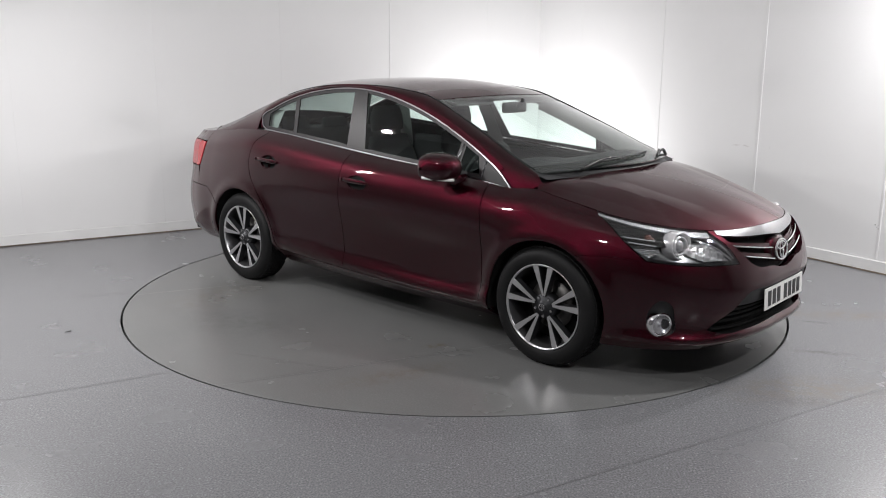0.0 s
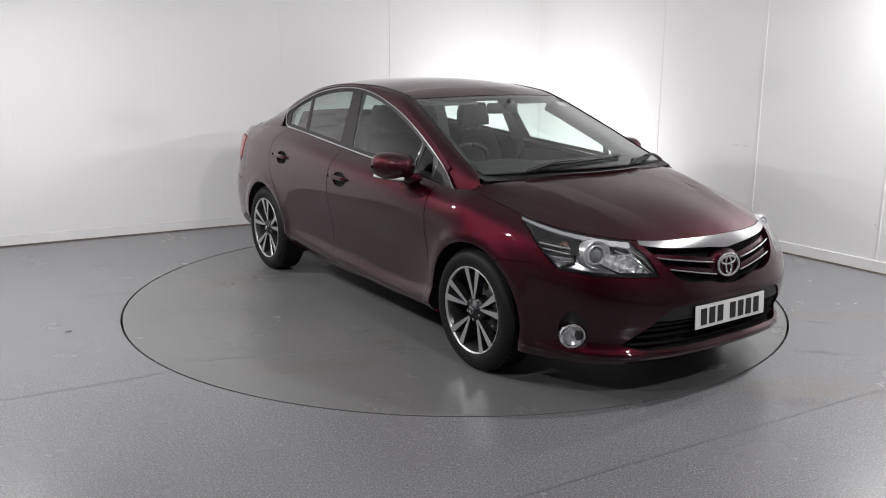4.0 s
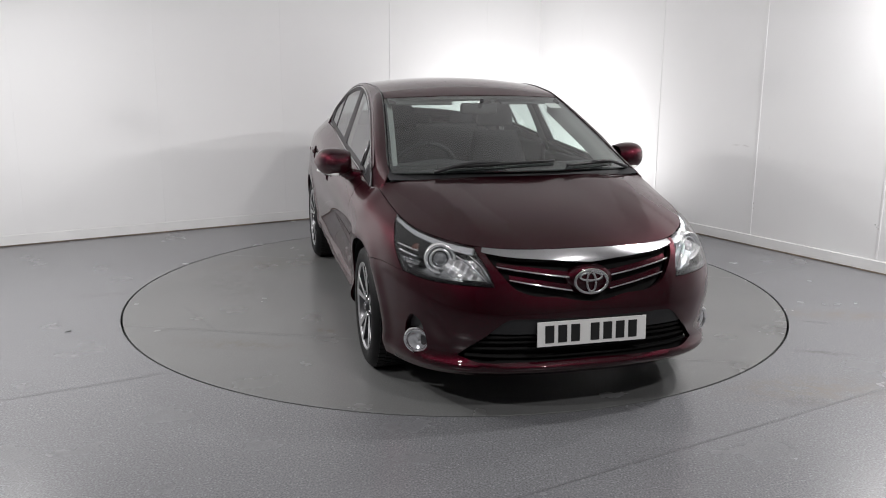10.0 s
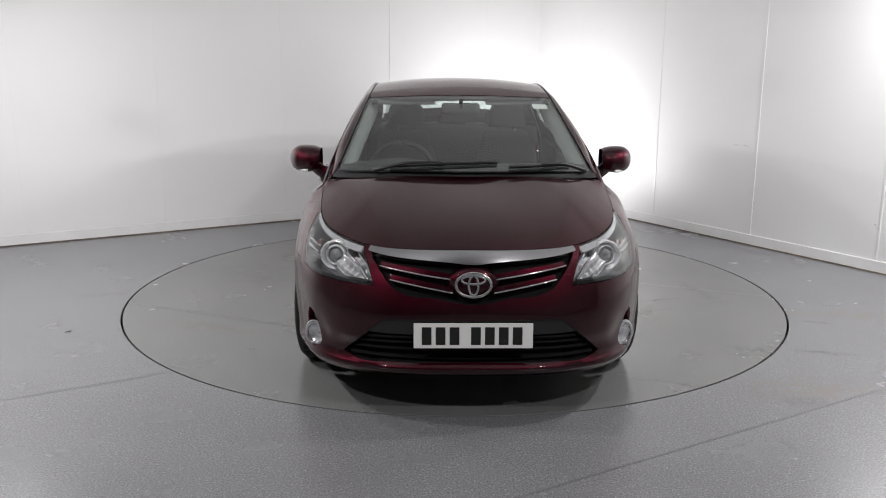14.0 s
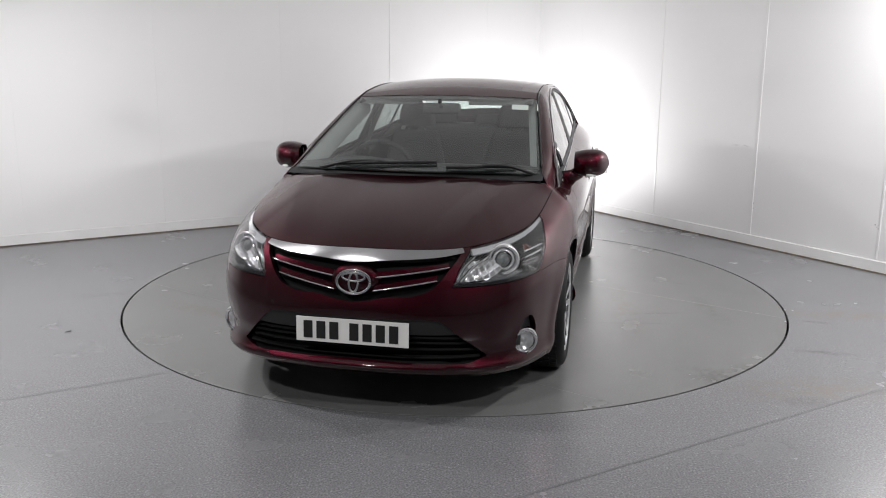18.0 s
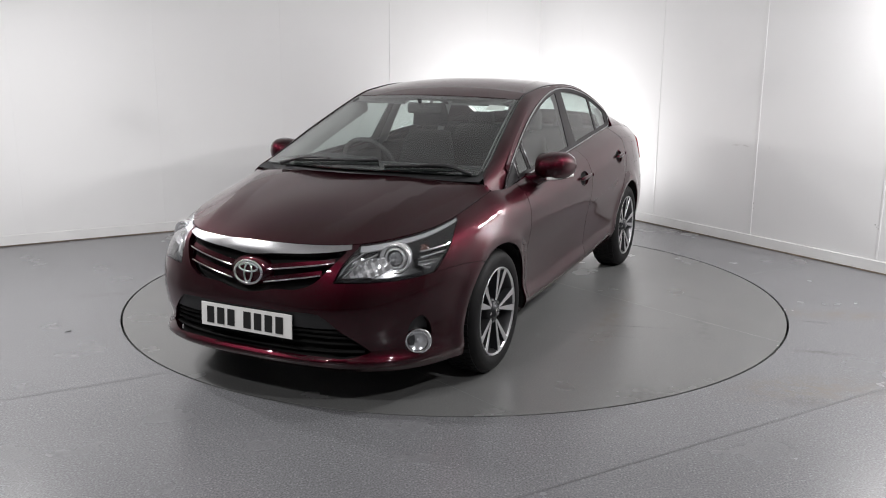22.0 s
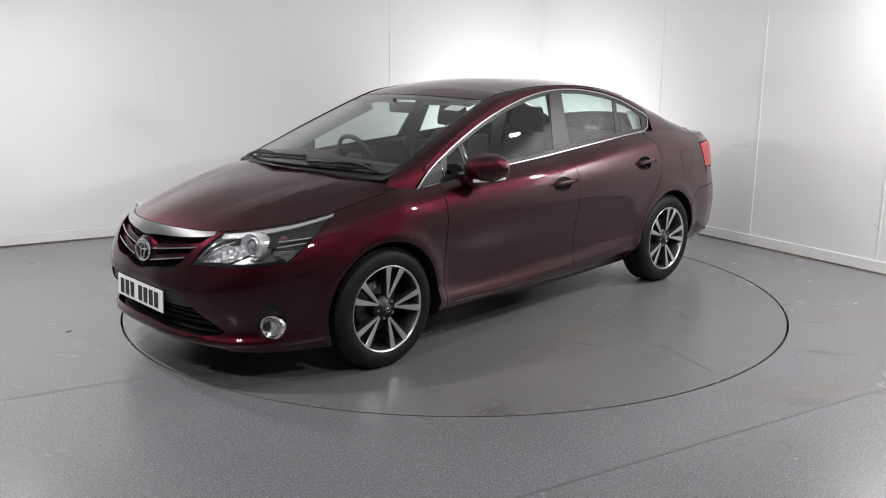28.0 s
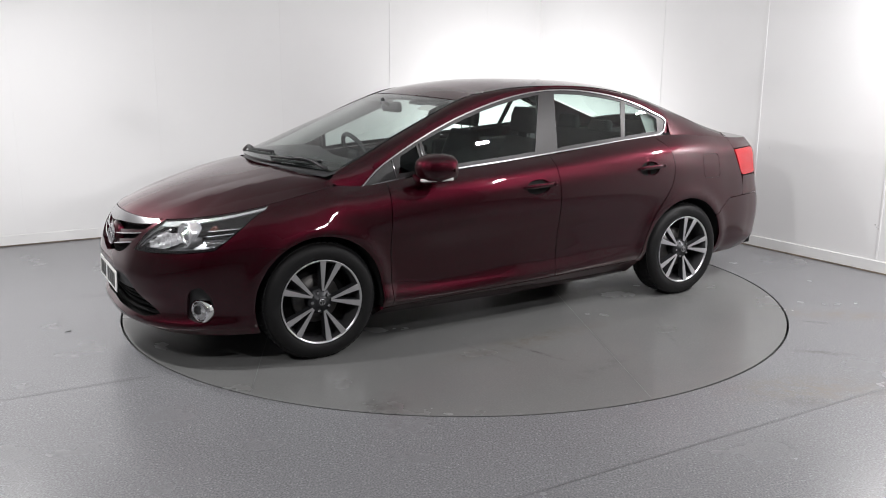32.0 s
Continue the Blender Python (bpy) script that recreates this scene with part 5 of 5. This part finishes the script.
    def cushion(bm, pts, half, depth, taper=0.0, bulge=0.02):
        """A padded shape along a line of side points, rounded across."""
        p = np.asarray(pts, float)
        t = np.gradient(p, axis=0)
        t /= np.linalg.norm(t, axis=1, keepdims=True)
        n = np.stack((-t[:, 1], t[:, 0]), 1)
        rows = []
        for i, (q, nn) in enumerate(zip(p, n)):
            k = i / (len(p) - 1)
            h = half * (1 - taper * k**3)
            ends = 0.35 + 0.65 * math.sin(math.pi * min(max(0.08 + 0.84 * k, 0), 1))**0.35
            ring_ = []
            for j in range(16):
                b = 2 * math.pi * j / 16
                y = h * math.copysign(abs(math.cos(b))**0.5, math.cos(b))
                d = depth * ends * math.copysign(abs(math.sin(b))**0.6, math.sin(b))
                ring_.append(bm.verts.new((q[0] + nn[0] * d, y, q[1] + nn[1] * d)))
            rows.append(ring_)
        for a_, b_ in zip(rows, rows[1:]):
            for j in range(16):
                bm.faces.new((a_[j], a_[(j + 1) % 16], b_[(j + 1) % 16], b_[j]))
        bm.faces.new(rows[0]), bm.faces.new(rows[-1])

    for side in (1, -1):
        bm = bmesh.new()
        cushion(bm, path([(-0.10, 0.48), (-0.17, 0.62), (-0.25, 0.84), (-0.32, 1.10)], 0.05), 0.245, 0.06, 0.34)
        bm.transform(Matrix.Translation((0, side * 0.365, 0)))
        seat = part("front_seat", bm, CLOTH, car, "dark grey cloth front seat")
        bm = bmesh.new()
        cushion(bm, path([(0.42, 0.50), (0.2, 0.50), (-0.12, 0.45)], 0.05), 0.25, 0.07)
        bm.transform(Matrix.Translation((0, side * 0.365, 0)))
        part("cushion", bm, CLOTH, seat)
        bm = bmesh.new()
        cushion(bm, path([(-0.325, 1.135), (-0.335, 1.21), (-0.34, 1.30)], 0.02), 0.136, 0.048, 0.25)
        bm.transform(Matrix.Translation((0, side * 0.365, 0)))
        part("headrest", bm, CLOTH, seat)
        for y in (-0.06, 0.06):
            tube("headrest_post", [(-0.315, side * 0.365 + y, 1.06), (-0.33, side * 0.365 + y, 1.16)], 0.006, CHROME, seat)
    bm = bmesh.new()
    cushion(bm, path([(-1.02, 0.5), (-1.12, 0.7), (-1.25, 0.98), (-1.30, 1.07)], 0.05), 0.66, 0.07, 0.1)
    cushion(bm, path([(-0.52, 0.50), (-0.8, 0.50), (-1.05, 0.45)], 0.05), 0.66, 0.07)
    bench = part("rear_bench", bm, CLOTH, car, "dark grey cloth rear bench")
    for y in (-0.38, 0.0, 0.38):
        bm = bmesh.new()
        cushion(bm, path([(-1.295, 1.08), (-1.31, 1.13), (-1.315, 1.19 if y else 1.17)], 0.02), 0.12, 0.04, 0.2)
        bm.transform(Matrix.Translation((0, y, 0)))
        part("headrest", bm, CLOTH, bench)
    bm = bmesh.new()
    box(bm, -1.60, 0, 1.055, 0.60, 1.26, 0.02, 0.005)
    part("parcel_shelf", bm, TRIM_DARK, car, "dark parcel shelf", smooth=False)
    bm = bmesh.new()
    box(bm, -0.15, 0, 0.30, 2.4, 1.40, 0.03)
    box(bm, 1.02, 0, 0.60, 0.03, 1.30, 0.62)
    box(bm, -1.40, 0, 0.68, 0.03, 1.44, 0.76)
    part("cabin_floor", bm, TRIM_DARK, car, "dark carpet and bulkheads", smooth=False)
    # interior mirror
    bm = bmesh.new()
    box(bm, 0.475, 0.0, 1.305, 0.035, 0.24, 0.068, 0.016)
    mirror = part("interior_mirror", bm, TRIM_DARK, car, "black interior mirror")
    tube("stalk", [(0.50, 0, 1.315), (0.535, 0, 1.345), (0.545, 0, 1.36)], 0.012, TRIM_DARK, mirror)
    for side in (1, -1):
        bm2 = bmesh.new()
        box(bm2, 0.36, side * 0.36, 1.352, 0.16, 0.40, 0.016, 0.006, pose(0, 0, 0, 0, 14, 0))
        part("sun_visor", bm2, TRIM_MID, car, "dull grey sun visor", smooth=False)


def build_trim(car):
    # black cowl between bonnet and windscreen, with wipers
    g = []
    for r in np.linspace(-0.97, 0.97, 40):
        a = COWL(r) + (0.012, 0, -0.016)
        b, n = on_over(np.array([0.16]), np.array([r]))
        b = b[0] - n[0] * 0.006
        g.append([a + (b - a) * k + np.array((0, 0, -0.012 * math.sin(math.pi * k))) for k in np.linspace(0, 1, 5)])
    sheet("cowl_panel", g, BLACK_PLASTIC, car, "matt black cowl panel")
    for a0, a1, u0, u1, r0, r1 in ((-0.60, -0.02, 0.14, 0.33, -0.58, 0.24), (0.30, 0.62, 0.10, 0.25, 0.32, 0.82)):
        k = np.linspace(0, 1, 16)
        p, n = on_over(u0 + (u1 - u0) * k, r0 + (r1 - r0) * k)
        wiper = tube("wiper", p + n * 0.014, 0.006, BLACK_PLASTIC, car, "black windscreen wiper", flat=1.0)
        tube("blade", p + n * 0.005, 0.0035, RUBBER, wiper)
        q, m = on_over(np.array([-0.0 + 0.03, (u0 + u1) / 2]), np.array([r0 - 0.12 if r0 < 0 else r0 + 0.62, (r0 + r1) / 2]))
        st, en = q[0] + (0.02, 0, 0.0), q[1] + m[1] * 0.02
        mid = (st + en) / 2 + (0, 0, 0.02)
        tube("arm", path([st, mid, en], 0.05), np.linspace(0.011, 0.006, len(path([st, mid, en], 0.05))), BLACK_PLASTIC, wiper)
    # dark border on the windscreen
    def border(u0, u1, r0, r1, nm):
        uu, rr = np.linspace(u0, u1, 24), np.linspace(r0, r1, 24)
        o = np.vstack((np.stack((np.full(24, u0), rr), 1), np.stack((uu, np.full(24, r1)), 1)[1:], np.stack((np.full(24, u1), rr[::-1]), 1)[1:], np.stack((uu[::-1], np.full(24, r0)), 1)[1:-1]))
        skin(nm, o, lambda u, r: (lambda p, n: (p - n * 0.006, n))(*on_over(u, r)), GLOSS_BLACK, car, step=0.06, thick=0, gap=0)
    border(0.0, 0.40, -0.97, 0.97, "windscreen_border")
    border(2.90, 2.985, -0.97, 0.97, "windscreen_border")
    border(0.2, 2.95, 0.968, 0.985, "windscreen_border")
    border(0.2, 2.95, -0.985, -0.968, "windscreen_border")
    o = np.array([(2.62, 0.74), (2.62, 0.90), (2.76, 0.90), (2.76, 0.74)])
    skin("sticker", path(o, 0.04, True, False), lambda u, r: (lambda p, n: (p - n * 0.004, n))(*on_over(u, r)), PLATE, car, step=0.05, thick=0, gap=0, label="small white sticker inside the windscreen")
    for side in (1, -1):
        # trim strip along the roof edge
        u = np.linspace(0.3, 7.9, 100)
        tube("roof_moulding", (edge(u) + (0, 0, 0.002)) * (1, side, 1), 0.0035, GLOSS_BLACK, car, "thin black roof moulding")
        # door mirror: a rounded housing on a short arm
        n_u, n_v = 24, 16
        g = []
        for i in range(n_u + 1):
            t = i / n_u
            row = []
            for j in range(n_v):
                b = 2 * math.pi * j / n_v
                # from the inner end to the outer end
                y = 0.852 + 0.198 * t
                grow = max(0.02, (1 - (abs(2 * t - 0.92) / 1.08)**2.8 if 2 * t > 0.92 else 1 - 0.42 * abs(0.92 - 2 * t)**2.2))
                hz = 0.085 * grow**0.55
                cx = 0.675 - 0.045 * t * t
                fx, bx = 0.125 * grow**0.7, 0.075 * grow**0.5
                dx = math.cos(b)
                px = cx + (fx * abs(dx)**0.85 if dx > 0 else -bx * abs(dx)**0.4)
                pz = 1.010 + hz * math.copysign(abs(math.sin(b))**0.8, math.sin(b)) * (0.92 if math.sin(b) < 0 else 1.0)
                row.append((px, side * y, pz))
            g.append(row)
        mirror = sheet("door_mirror", g, PAINT, car, "burgundy door mirror with clear indicator strip", closed=True)
        bm = bmesh.new()
        box(bm, 0.612, side * 0.945, 1.005, 0.012, 0.14, 0.10, 0.005)
        part("mirror_glass", bm, CHROME, mirror, smooth=False)
        k = np.linspace(0, 1, 14)
        pts = np.stack((0.765 - 0.14 * k**1.6, side * (0.925 + 0.108 * k**0.8), 0.9485 + 0.012 * k), 1)
        tube("indicator", pts, 0.0105, INDICATOR, mirror, "clear indicator strip", flat=0.8)
        tube("arm", path([(0.735, side * 0.785, 0.930), (0.72, side * 0.835, 0.935), (0.69, side * 0.885, 0.962)], 0.015), (0.040), PAINT, mirror, flat=0.55, steps=14)
        # sail panel ahead of the quarter light, in black, with a small emblem-free oval
        o = ring(path([(1.045, 0.928), (0.86, 0.957)], 0.03), path([(0.862, 1.035), (0.95, 0.99), (1.045, 0.928)], 0.03))
        skin("sail_panel", o, on_window, BLACK_PLASTIC, car, step=0.03, thick=0.01, side=side, lift=0.003, label="dark sail panel")
        tube("divider", [on_window(np.array([x]), np.array([z]))[0][0] * (1, side, 1) + (0, side * 0.003, 0) for x, z in ((0.648, 0.985), (0.672, 1.13))], 0.008, SATIN, car, "chrome window divider", flat=0.6)
        tube("divider", [on_window(np.array([x]), np.array([z]))[0][0] * (1, side, 1) + (0, side * 0.003, 0) for x, z in ((0.85, 0.955), (0.862, 1.05))], 0.006, SATIN, car, "chrome window divider", flat=0.6)
    # silencer under the floor
    bm = bmesh.new()
    box(bm, -0.25, 0.25, 0.19, 0.5, 0.16, 0.09, 0.03)
    box(bm, -1.95, -0.3, 0.30, 0.25, 0.5, 0.16, 0.05)
    part("silencer", bm, DARK, car, "dark exhaust silencer", smooth=False)



# ---- build ----
build_room()
table = build_turntable()
car = build_car()

# flood lights hung round the walls and behind the camera


def flood_light(x, y, z, watts, aim, sx=0.22, sy=0.09):
    m = look((x, y, z), aim)
    lamp = thing("flood_light", "rectangular flood light, lit, hung high by the wall", "flood light", group="flood lights", at=m)
    bm = bmesh.new()
    box(bm, 0, 0, 0.035, sx + 0.05, sy + 0.05, 0.05, 0.008)
    part("housing", bm, LAMP_WHITE, lamp, smooth=False)
    bm = bmesh.new()
    box(bm, 0, 0, 0.075, 0.06, 0.06, 0.03, 0.006)
    part("bracket", bm, LAMP_WHITE, lamp, smooth=False)
    foot = m.inverted() @ Matrix.Translation((x, y + 0.12, (CEIL + z) / 2 + 0.03))
    bm = bmesh.new()
    bmesh.ops.create_cone(bm, cap_ends=True, segments=10, radius1=0.004, radius2=0.004, depth=CEIL - z - 0.06, matrix=foot)
    part("drop_wire", bm, SATIN, lamp, "thin wire down from the ceiling")
    area_lamp("lamp", *(m @ Vector((0, 0, -0.004))), sx, sy, watts, target=aim)


for spec in LIGHTS:
    flood_light(*spec)


def stand_light(x, y, z, watts, aim, sx, sy):
    m = look((x, y, z), aim)
    lamp = thing("floor_light", "rectangular flood light, lit, on a low black stand in the corner", "floor light", at=pose(x, y, 0))
    to = pose(-x, -y, 0) @ m
    bm = bmesh.new()
    box(bm, 0, 0, 0.035, sx + 0.04, sy + 0.04, 0.05, 0.008)
    bm.transform(to)
    part("housing", bm, BLACK_PLASTIC, lamp, smooth=False)
    tube("post", [(-0.03, -0.05, 0.02), (-0.03, -0.05, z - 0.02)], 0.016, BLACK_PLASTIC, lamp, up=(1, 0, 0))
    for k in range(3):
        a = radians(20 + 120 * k)
        tube("leg", [(-0.03, -0.05, 0.16), (0.22 * math.cos(a) - 0.03, 0.22 * math.sin(a) - 0.05, 0.011)], 0.010, BLACK_PLASTIC, lamp)
    area_lamp("lamp", *(m @ Vector((0, 0, -0.004))), sx, sy, watts, target=aim)


stand_light(*CORNER_LIGHT)


def turn_at(t):
    """Degrees of the turntable at t seconds."""
    k = t - 14.0
    return -88.353 - 3.3645 * k + 0.000348 * k * k


def motions():
    rows_table, rows_car = [], []
    for i in range(17):
        t = 2.0 * i
        m = pose(0, 0, 0, 0, 0, turn_at(t))
        rows_table.append((t, m))
        rows_car.append((t, m @ pose(0.0196, 0.0235, 0.0)))
    walk(table, rows_table)
    walk(car, rows_car)


motions()
